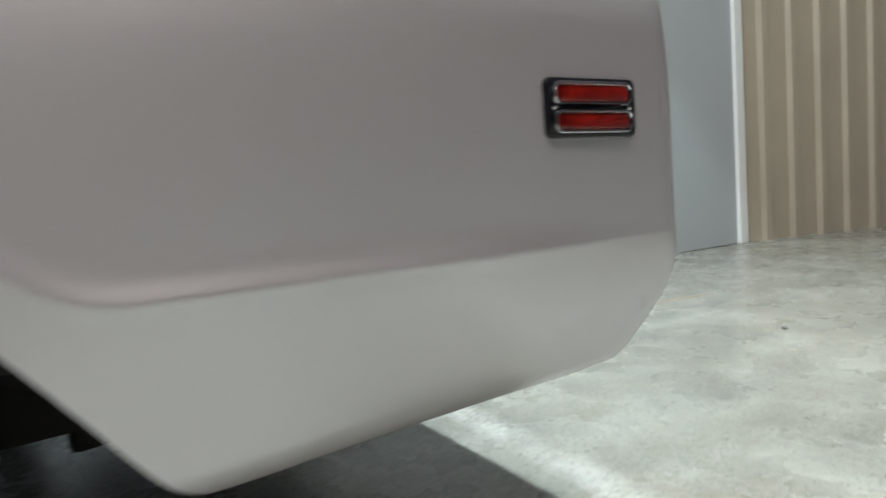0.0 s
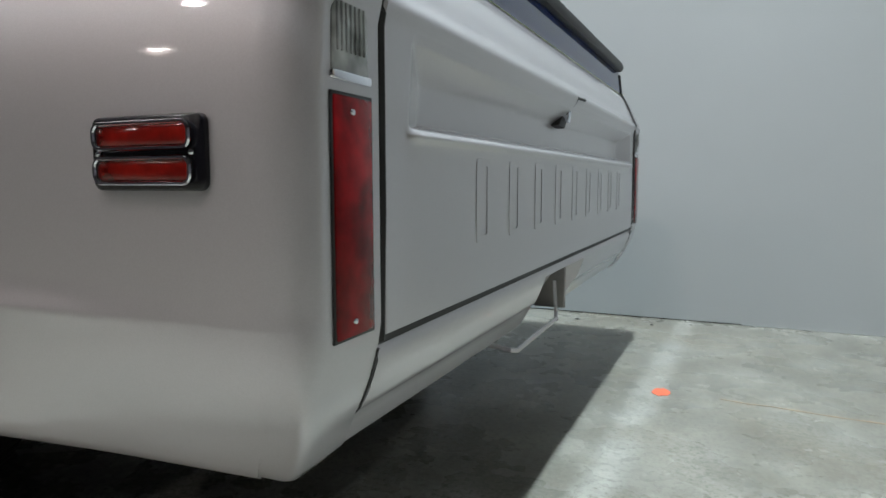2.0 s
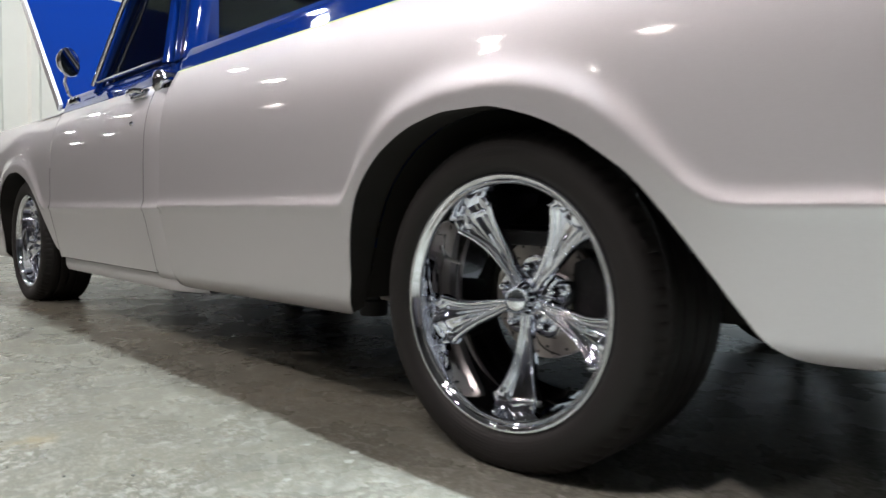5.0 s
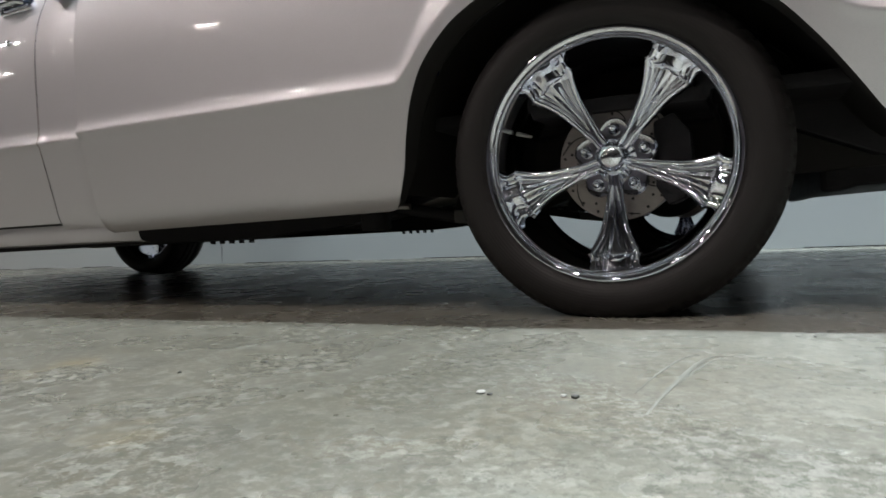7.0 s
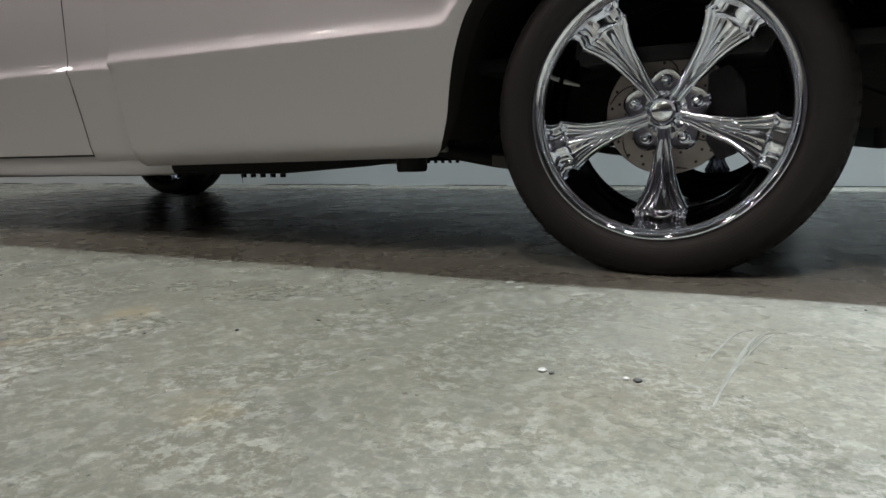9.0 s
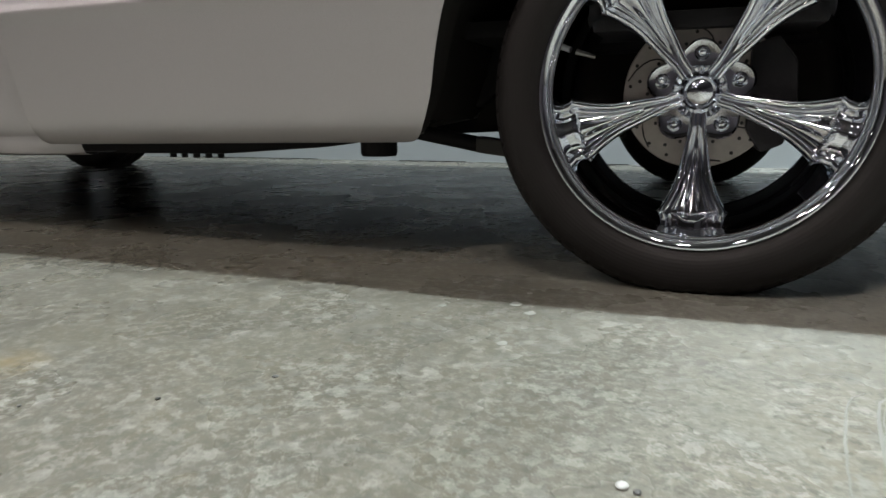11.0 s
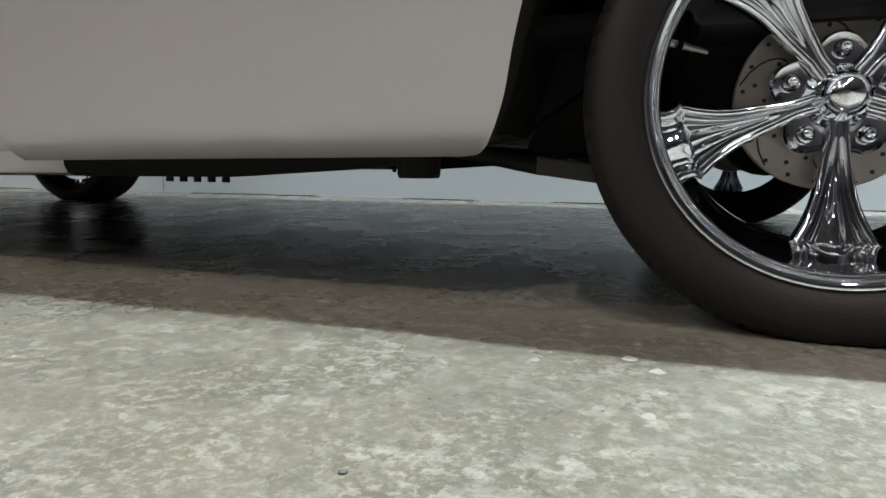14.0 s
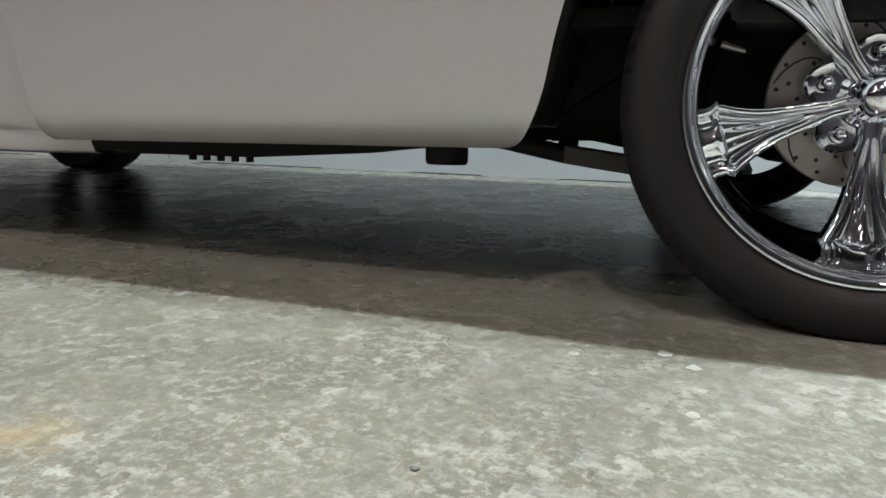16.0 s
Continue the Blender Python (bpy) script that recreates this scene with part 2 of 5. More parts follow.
def tyre_rubber():
    """Black rubber with fine moulded rings on the sidewall."""
    m = material("tyre_rubber", (0.0092, 0.0076, 0.0076), 0.62, vary=0.3, scale=18)
    nt = m.node_tree
    b = nt.nodes["Principled BSDF"]
    b.inputs["Specular IOR Level"].default_value = 0.35
    co = nt.nodes.new("ShaderNodeTexCoord")
    w = nt.nodes.new("ShaderNodeTexWave")
    w.wave_type, w.rings_direction = "RINGS", "Y"
    w.inputs["Scale"].default_value = 55
    w.inputs["Distortion"].default_value = 0.4
    nt.links.new(co.outputs["Object"], w.inputs["Vector"])
    bp = nt.nodes.new("ShaderNodeBump")
    bp.inputs["Strength"].default_value = 0.07
    bp.inputs["Distance"].default_value = 0.002
    nt.links.new(w.outputs["Fac"], bp.inputs["Height"])
    nt.links.new(bp.outputs["Normal"], b.inputs["Normal"])
    return m


RUBBER = tyre_rubber()
SEAL = material("black_rubber_seal", (0.012, 0.012, 0.013), 0.5, vary=0.2)
CHASSIS = material("black_chassis_paint", (0.024, 0.023, 0.025), 0.55, vary=0.35, scale=14, bump=0.2, bump_scale=90)
LINER = material("dark_wheel_well", (0.030, 0.028, 0.027), 0.85, vary=0.3)
ARM = material("grey_primer", (0.09, 0.085, 0.082), 0.5, vary=0.2)
RED = lens_material("red_lens", (0.155, 0.003, 0.005))
# marker bars: the lens red shifted towards orange, as lamplight makes it look
LIT_RED_BAR = lens_material("lit_red_bar_lens", (0.145, 0.006, 0.004))
for prop, val in (("Specular IOR Level", 0.12), ("Coat Weight", 0.14)):
    RED.node_tree.nodes["Principled BSDF"].inputs[prop].default_value = val
WHITE_LENS = lens_material("clear_lens", (0.26, 0.27, 0.27), 0.15)
BEZEL = material("black_bezel", (0.006, 0.006, 0.009), 0.17, vary=0.2)
GLASS = glass_material("tinted_glass", (0.16, 0.18, 0.18))
SEAT = material("brown_seat_vinyl", (0.10, 0.06, 0.04), 0.5, vary=0.2, scale=10, bump=0.2)
INTERIOR = material("dark_interior", (0.02, 0.02, 0.022), 0.7, vary=0.2)
VINYL = material("black_vinyl", (0.015, 0.015, 0.016), 0.5, vary=0.2, bump=0.15, bump_scale=200)
WALL = material("grey_wall_paint", (0.375, 0.400, 0.410), 0.55, vary=0.05, scale=2.0, bump=0.06, bump_scale=120)
TAN = material("tan_panel_paint", (0.37, 0.325, 0.25), 0.45, vary=0.10, scale=3.0, bump=0.05)
CREAM = material("cream_panel_paint", (0.74, 0.73, 0.66), 0.45, vary=0.06, scale=3.0, bump=0.05)
TRIM = material("white_trim_paint", (0.75, 0.76, 0.75), 0.4, vary=0.06)
# unseen ceiling and walls: tones chosen for the light they bounce and reflect
CEILING = material("ceiling_paint", (0.15, 0.15, 0.155), 0.7, vary=0.08)
HALLWALL = material("grey_hall_paint", (0.42, 0.41, 0.46), 0.7, vary=0.1)
DARKWALL = material("dark_hall_paint", (0.06, 0.06, 0.07), 0.75, vary=0.1)
CONCRETE = concrete()
for dull in (LINER, CHASSIS):
    dull.node_tree.nodes["Principled BSDF"].inputs["Specular IOR Level"].default_value = 0.15
GLOW = bpy.data.materials.new("lamp_glow")
GLOW.use_nodes = True
GLOW.node_tree.nodes["Principled BSDF"].inputs["Emission Color"].default_value = (1.0, 0.97, 0.92, 1)
GLOW.node_tree.nodes["Principled BSDF"].inputs["Emission Strength"].default_value = 110.0
ORANGE = material("orange_paint_mark", (0.85, 0.17, 0.08), 0.5, vary=0.15, scale=60)
SCUFF = material("pale_scuff", (0.225, 0.23, 0.205), 0.45, vary=0.3, scale=60)
RUSTLINE = material("rust_line", (0.36, 0.27, 0.17), 0.5, vary=0.3, scale=30)
GRIT = material("grit", (0.07, 0.07, 0.065), 0.6, vary=0.4, scale=90)
CHIP = material("pale_chip", (0.42, 0.42, 0.40), 0.4, vary=0.2, scale=90)
CAULK = material("dark_gap", (0.02, 0.02, 0.02), 0.8, vary=0.2)


# ---------------------------------------------------------------- mesh helpers
def link_mesh(name, bm, mat, parent=None, label="", smooth=True):
    me = bpy.data.meshes.new(name)
    bm.normal_update()
    bm.to_mesh(me)
    bm.free()
    mats = mat if isinstance(mat, (list, tuple)) else [mat]
    for one in mats:
        me.materials.append(one)
    if smooth:
        me.polygons.foreach_set("use_smooth", [True] * len(me.polygons))
        me.set_sharp_from_angle(angle=radians(35))
    ob = new(name, me)
    if parent is not None:
        ob.parent = parent
    if label:
        ob["label"] = label
    return ob


def part(name, bm, mat, parent, label="", smooth=True):
    return link_mesh(name, bm, mat, parent, label, smooth)


def thing(name, label, category, at=(0, 0, 0), group="", kind=""):
    e = new(name)
    e.location = at
    return tagged(e, label, category, group, kind)


def box(bm, lo, hi, bevel=0.0, segs=2):
    """An axis-aligned block, with rounded edges where bevel is given."""
    r = bmesh.ops.create_cube(bm, size=1)
    c = [(a + b) / 2 for a, b in zip(lo, hi)]
    s = [b - a for a, b in zip(lo, hi)]
    bmesh.ops.transform(bm, verts=r["verts"], matrix=Matrix.Translation(c) @ Matrix.Diagonal((*s, 1)))
    if bevel:
        edges = {e for v in r["verts"] for e in v.link_edges}
        bmesh.ops.bevel(bm, geom=list(edges), offset=bevel, segments=segs, affect="EDGES", profile=0.5)
    return bm


def grid_faces(bm, rows, closed_u=False, closed_v=False, flip=False, mat_of=None):
    """Faces over rows of points, row by row."""
    vs = [[bm.verts.new(p) for p in row] for row in rows]
    nu, nv = len(vs), len(vs[0])
    for i in range(nu if closed_u else nu - 1):
        for j in range(nv if closed_v else nv - 1):
            q = [vs[i][j], vs[(i + 1) % nu][j], vs[(i + 1) % nu][(j + 1) % nv], vs[i][(j + 1) % nv]]
            if flip:
                q.reverse()
            f = bm.faces.new(q)
            if mat_of:
                f.material_index = mat_of(i, j)
    return vs


def lathe(bm, profile, segs=96, flip=False, centre=(0, 0)):
    """Turns (radius, y) pairs round the y axis."""
    rows = []
    for k in range(segs):
        a = 2 * math.pi * k / segs
        rows.append([(centre[0] + r * math.cos(a), y, centre[1] + r * math.sin(a)) for r, y in profile])
    return grid_faces(bm, rows, closed_u=True, flip=flip)


def tube(bm, points, radius, segs=12):
    """A round bar along points, closed at its ends."""
    pts = [Vector(p) for p in points]
    rings = []
    for i, p in enumerate(pts):
        d = (pts[min(i + 1, len(pts) - 1)] - pts[max(i - 1, 0)]).normalized()
        side = d.cross(Vector((0, 0, 1)))
        side = side.normalized() if side.length > 1e-3 else Vector((1, 0, 0))
        up = side.cross(d)
        rr = radius[i] if isinstance(radius, (list, tuple)) else radius
        rings.append([p + rr * (math.cos(a) * side + math.sin(a) * up) for a in (2 * math.pi * k / segs for k in range(segs))])
    vs = grid_faces(bm, rings, closed_v=True)
    bm.faces.new(list(reversed(vs[0])))
    bm.faces.new(vs[-1])
    bmesh.ops.recalc_face_normals(bm, faces=bm.faces)
    return bm


def prism(bm, outline, axis, lo, hi, bevel=0.0):
    """An outline of 2D points pushed along an axis from lo to hi. The two other axes follow in order."""
    def at(p, q):
        c = list(p)
        c.insert("xyz".index(axis), q)
        return c
    a = [bm.verts.new(at(p, lo)) for p in outline]
    b = [bm.verts.new(at(p, hi)) for p in outline]
    n = len(outline)
    made = [bm.faces.new(a), bm.faces.new(list(reversed(b)))]
    for i in range(n):
        made.append(bm.faces.new([a[i], b[i], b[(i + 1) % n], a[(i + 1) % n]]))
    bmesh.ops.recalc_face_normals(bm, faces=bm.faces)
    if bevel:
        edges = {e for f in made for e in f.edges}
        bmesh.ops.bevel(bm, geom=list(edges), offset=bevel, segments=2, affect="EDGES", profile=0.5)
    return bm


def rounded_rect(w, h, r, n=5):
    pts = []
    for cx, cy, a0 in ((w / 2 - r, h / 2 - r, 0), (-w / 2 + r, h / 2 - r, 90), (-w / 2 + r, -h / 2 + r, 180), (w / 2 - r, -h / 2 + r, 270)):
        for k in range(n + 1):
            a = radians(a0 + 90 * k / n)
            pts.append((cx + r * math.cos(a), cy + r * math.sin(a)))
    return pts


def ease(x):
    x = min(1.0, max(0.0, x))
    return x * x * (3 - 2 * x)


def curve_through(knots):
    """A smooth function of x through a few (x, z) knots (monotone cubic pieces)."""
    xs, zs = [k[0] for k in knots], [k[1] for k in knots]
    n = len(xs)
    d = [(zs[i + 1] - zs[i]) / (xs[i + 1] - xs[i]) for i in range(n - 1)]
    m = [d[0]] + [0 if d[i - 1] * d[i] <= 0 else 2 * d[i - 1] * d[i] / (d[i - 1] + d[i]) for i in range(1, n - 1)] + [d[-1]]

    def f(x):
        if x <= xs[0]:
            return zs[0]
        if x >= xs[-1]:
            return zs[-1]
        i = max(k for k in range(n - 1) if xs[k] <= x)
        h = xs[i + 1] - xs[i]
        t = (x - xs[i]) / h
        return ((1 + 2 * t) * (1 - t) ** 2 * zs[i] + t * (1 - t) ** 2 * h * m[i] + t * t * (3 - 2 * t) * zs[i + 1] + t * t * (t - 1) * h * m[i + 1])
    return f


# ---------------------------------------------------------------- the hall
WALL_Y = 2.65


def build_hall():
    bm = bmesh.new()
    box(bm, (-40, -22, -0.2), (14, 9, 0.0))
    tagged(link_mesh("floor", bm, CONCRETE, smooth=False), "worn sealed grey concrete hall floor with pale flakes", "floor", kind="structure")
    bm = bmesh.new()
    box(bm, (-12, WALL_Y, 0.005), (5.10, WALL_Y + 0.15, 6.4))
    w = tagged(link_mesh("wall_north", bm, WALL, smooth=False), "smooth painted pale grey partition wall behind the truck", "wall", kind="structure")
    bm = bmesh.new()
    box(bm, (-12, WALL_Y + 0.012, 0.0), (5.10, WALL_Y + 0.14, 0.005))
    part("base_gap", bm, CAULK, w, "dark open gap under the wall", False)
    # caulk that has filled the gap in places
    rng = random.Random(4)
    x = -6.0
    while x < 5.0:
        ln = rng.uniform(0.15, 0.7)
        bm = bmesh.new()
        box(bm, (x, WALL_Y - 0.001, 0.0), (x + ln, WALL_Y + 0.02, 0.007), 0.002)
        part("caulk", bm, WALL, w, "", False)
        x += ln + rng.uniform(0.25, 1.1)
    for jx in (-3.42, -0.98, 1.46):
        bm = bmesh.new()
        box(bm, (jx - 0.002, WALL_Y - 0.0015, 0.012), (jx + 0.002, WALL_Y + 0.01, 0.2))
        part("board_joint", bm, CAULK if jx < -3 else WALL, w, "", False)
    bm = bmesh.new()
    box(bm, (5.102, WALL_Y - 0.03, 0.0), (5.20, WALL_Y + 0.15, 6.4), 0.006)
    tagged(link_mesh("corner_trim", bm, TRIM, smooth=False), "white painted upright trim at the wall's end", "trim", kind="structure")
    # ribbed tan panels past the trim, set at a slight angle
    bm = bmesh.new()
    prof = []
    s = 0.0
    while s < 6.0:
        for ds, out in ((0.0, 0.0), (0.19, 0.0), (0.215, 0.035), (0.275, 0.035)):
            prof.append((s + ds, out))
        s += 0.30
    d = Vector((1.4, -0.30, 0)).normalized()
    n = Vector((d.y, -d.x, 0))
    o = Vector((5.202, WALL_Y + 0.02, 0))
    grid_faces(bm, [[o + d * a + n * b + Vector((0, 0, z)) for z in (0.0, 6.4)] for a, b in prof])
    bmesh.ops.recalc_face_normals(bm, faces=bm.faces)
    tagged(link_mesh("wall_east", bm, TAN, smooth=False), "ribbed tan metal panel wall past the partition", "wall", kind="structure")
    # cream ribbed panels ahead of the truck
    bm = bmesh.new()
    prof = []
    s = -0.6
    while s < 2.5:
        for ds, out in ((0.0, 0.0), (0.22, 0.0), (0.25, 0.03), (0.32, 0.03)):
            prof.append((s + ds, out))
        s += 0.35
    grid_faces(bm, [[(-7.2 + b, a, z) for z in (0.0, 6.4)] for a, b in prof], flip=True)
    bmesh.ops.recalc_face_normals(bm, faces=bm.faces)
    tagged(link_mesh("wall_west", bm, CREAM, smooth=False), "ribbed cream metal panel wall ahead of the truck", "wall", kind="structure")
    # unseen walls and ceiling, added to close the hall for bounce and reflections
    bm = bmesh.new()
    box(bm, (-40, -22.2, 0), (14, -22, 6.4))
    tagged(link_mesh("wall_south", bm, HALLWALL, smooth=False), "unseen plain grey wall added across the hall", "wall", kind="structure")
    bm = bmesh.new()
    box(bm, (-40.2, -22, 0), (-40, 9, 6.4))
    tagged(link_mesh("wall_far_west", bm, DARKWALL, smooth=False), "unseen plain dark end wall added far ahead of the truck", "wall", kind="structure")
    bm = bmesh.new()
    box(bm, (13.8, -22, 0), (14, 9, 6.4))
    tagged(link_mesh("wall_far_east", bm, HALLWALL, smooth=False), "unseen plain grey end wall added to close the hall", "wall", kind="structure")
    bm = bmesh.new()
    box(bm, (-40, -22, 6.4), (14, 9, 6.5))
    tagged(link_mesh("ceiling", bm, CEILING, smooth=False), "unseen plain dark grey hall ceiling", "ceiling", kind="structure")


def build_lamps():
    """High-bay lamps and the added fill lamps: a spun shade on a stem, with a bulb under it."""
    first = None
    for x, y, watts, colour in LAMPS:
        if first is None:
            first = thing("high_bay_or_fill_lamp", "spun aluminium high-bay lamp out of view, some of them added as fill", "ceiling lamp", (x, y, LAMP_Z), "high-bay lamps")
            bm = bmesh.new()
            prof = [(0.05, 0.24), (0.10, 0.22), (0.16, 0.12), (0.21, 0.0), (0.215, 0.0), (0.165, 0.125), (0.105, 0.23), (0.05, 0.25)]
            rows = [[(r * math.cos(a), r * math.sin(a), z) for r, z in prof] for a in (2 * math.pi * k / 32 for k in range(32))]
            grid_faces(bm, rows, closed_u=True)
            part("shade", bm, STEEL, first)
            bm = bmesh.new()
            tube(bm, [(0, 0, 0.22), (0, 0, 0.40)], 0.03)
            part("stem", bm, STEEL, first)
            bm = bmesh.new()
            bmesh.ops.create_cone(bm, cap_ends=True, segments=32, radius1=0.20, radius2=0.18, depth=0.03, matrix=Matrix.Translation((0, 0, 0.03)))
            part("lamp_glass", bm, GLOW, first, "glowing frosted lamp glass")
        else:
            copy_thing(first, pose(x, y, LAMP_Z))
        if not watts:
            continue
        d = bpy.data.lights.new("bulb", "SPOT")
        d.energy, d.color, d.shadow_soft_size = watts, colour, 0.07 if y > -7 else 0.30
        d.spot_size, d.spot_blend = radians(165), 0.35
        ob = new("bulb", d)
        ob.matrix_world = look((x, y, LAMP_Z - 0.02), (x, y + 0.001, 0))
        for share, across, soft in BEAMS if colour is COOL and x < 2 else ():
            d = bpy.data.lights.new("reflector_beam", "SPOT")
            d.energy, d.color, d.shadow_soft_size = share * watts, colour, 0.07
            d.spot_size, d.spot_blend = radians(across), soft
            ob = new("reflector_beam", d)
            ob.matrix_world = look((x, y, LAMP_Z - 0.02), (x, y + 0.001, 0))


build_hall()
build_lamps()

# ---------------------------------------------------------------- the truck
YC = 1.055           # centre line of the truck
AXLE_F = -3.25
CREASE = 0.498
truck = thing("pickup_truck", "lowered silver and blue two-tone classic pickup truck with open hood", "truck")

RIDGE = curve_through([(-0.442, 0.498), (-0.420, 0.501), (-0.387, 0.532), (-0.345, 0.587), (-0.25, 0.665), (-0.17, 0.697), (-0.09, 0.711), (0.0, 0.713), (0.08, 0.705), (0.19, 0.674), (0.28, 0.618), (0.35, 0.555), (0.40, 0.515), (0.435, 0.501), (0.46, 0.498)])
OPENING = curve_through([(-0.505, 0.2327), (-0.485, 0.2350), (-0.467, 0.244), (-0.450, 0.268), (-0.432, 0.312), (-0.415, 0.385), (-0.394, 0.455), (-0.358, 0.528), (-0.272, 0.613), (-0.165, 0.661), (-0.075, 0.676), (0.0, 0.676), (0.09, 0.657), (0.185, 0.618), (0.256, 0.573), (0.297, 0.543), (0.356, 0.478), (0.416, 0.399), (0.453, 0.347), (0.485, 0.309), (0.505, 0.2960), (0.525, 0.2885), (0.55, 0.2852)])
ARCH_F, ARCH_R = -0.505, 0.550     # ends of the wheel opening, from the axle


def flank(z):
    """How far the upper flank leans in from the widest plane."""
    if z >= 0.948:
        return 0.052 + (z - 0.948) * 0.42
    t = max(0.0, (z - 0.62) / 0.328)
    return -0.012 + 0.064 * t ** 3.2


def sill(x):
    """Height of the body's lower edge along the truck."""
    front, rear = 0.233 + (x + 0.48) * 0.012, 0.284 + (x - 0.522) * 0.042
    return front + (rear - front) * ease((x + 0.45) / 0.90)


def column(x, ax, top, bottom, drop=0.0):
    """Points (depth, z) down the flank at x. ax: the axle whose arch cuts the panel, or None."""
    u = None if ax is None else x - ax
    arch = u is not None and ARCH_F < u < ARCH_R
    ridge = (CREASE if u is None else RIDGE(u)) - drop
    lift = (ridge + drop - CREASE) / 0.21
    flare = 0.0085 + 0.0045 * max(0.0, lift)
    fade = ease((x - 0.78) / 0.30) if ax == 0.0 else 0.0
    flare *= 1 - 0.85 * fade
    pts = []
    if top > 1.0:
        pts += [(flank(1.02) + 0.05, 1.030), (flank(1.02) + 0.018, 1.032), (flank(1.02) + 0.006, 1.028), (flank(1.015), 1.015), (flank(0.985), 0.985)]
    if top > 0.945:
        pts += [(flank(0.9495), 0.9495), (flank(0.945), 0.945)]
    start = min(top, 0.945)
    n = 24
    up = min(1.0, max(0.0, lift) * 2.2)
    for k in range(1 if top > 0.945 else 0, n + 1):
        z = start + (ridge + 0.005 - start) * (1 - (1 - k / n) ** 1.7)
        g = math.exp(-((z - ridge) / (0.020 + 0.020 * up)) ** 2)
        pts.append((flank(z) - flare * g, z))
    yr = flank(ridge) - flare
    pts.append((yr + 0.001 * (1 - up), ridge - 0.001))
    step = (0.006 - 0.0045 * fade) * (1 - 0.85 * up)
    pts.append((yr + step, ridge - 0.008))
    # the skin below the ridge: nearly upright, then rolled under at the bottom
    tuck = ease((x - 0.5) / 0.35)
    full, depth_low = sill(x), 0.024 + 0.006 * tuck
    size = 1 - 0.35 * ease((x + 0.2) / 0.6)
    n = 9
    z0, z1 = ridge - 0.008, full + 0.095 * size
    cut = []
    for k in range(1, n + 1):
        t = k / n
        cut.append((yr + step + (depth_low - yr - step) * t ** (0.95 + 0.30 * max(fade, up) + 0.15 * tuck), z0 + (z1 - z0) * t))
    cut += [(depth_low + a * size, full + b * size) for a, b in ((0.007 + 0.008 * tuck, 0.060), (0.018 + 0.011 * tuck, 0.032), (0.035 + 0.010 * tuck, 0.011), (0.056 + 0.008 * tuck, 0.0), (0.110, 0.040))]
    edge = OPENING(u) if arch else bottom
    if edge is None:
        return pts + cut + [cut[-1]] * 5
    # a panel that ends above the sill keeps the common surface down to its edge; at the wheel opening a lip turns inwards there
    kept = []
    for c in cut[:-1]:
        if c[1] <= edge:
            break
        kept.append(c)
    last, below = (kept[-1] if kept else pts[-1]), cut[min(len(kept), len(cut) - 2)]
    f = 0.0 if last[1] <= below[1] else min(1.0, (last[1] - edge) / (last[1] - below[1]))
    end = (last[0] + (below[0] - last[0]) * f, edge)
    kept += [end] * (len(cut) + 1 - len(kept))
    if not arch:
        return pts + kept + [(end[0] + 0.02, edge)] * 4
    deep = max(end[0] + 0.04, 0.085)
    return pts + kept + [(end[0] + 0.003, edge + 0.001), (end[0] + 0.010, edge + 0.005), (0.6 * deep + 0.4 * end[0], edge + 0.010), (deep, edge + 0.014)]


def steps(a, b, ax):
    """Stations along x, closer where the arch is steep."""
    xs, x = [], a
    while x < b - 1e-6:
        xs.append(x)
        u = 9 if ax is None else x - ax
        x += 0.003 if -0.51 < u < -0.36 else (0.006 if -0.52 < u < 0.57 else 0.03)
    return xs + [b]


def side_y(y, far):
    return 2 * YC - y if far else y


def shoulder(z):
    """The tail's upper roll: a slight brow, then leaning forward ever more up to the blue band."""
    lean = 0.050 * min(1.0, max(0.0, z - 0.824) / 0.121) ** 1.45
    return 0.007 * math.exp(-((z - 0.829) / 0.015) ** 2) - lean - max(0.0, z - 0.950) * 0.12


def tail_x(z):
    """x of the rear face of the bed's corner posts, by height."""
    x = 1.178
    if z < 0.485:
        u = 0.485 - z
        x -= 0.12 * u + 1.8 * u * u
    return x + shoulder(z)


def pan_x(z):
    """x of the roll pan's skin and of the posts' inner edges."""
    return tail_x(z) - 0.005 * ease((0.384 - z) / 0.010)


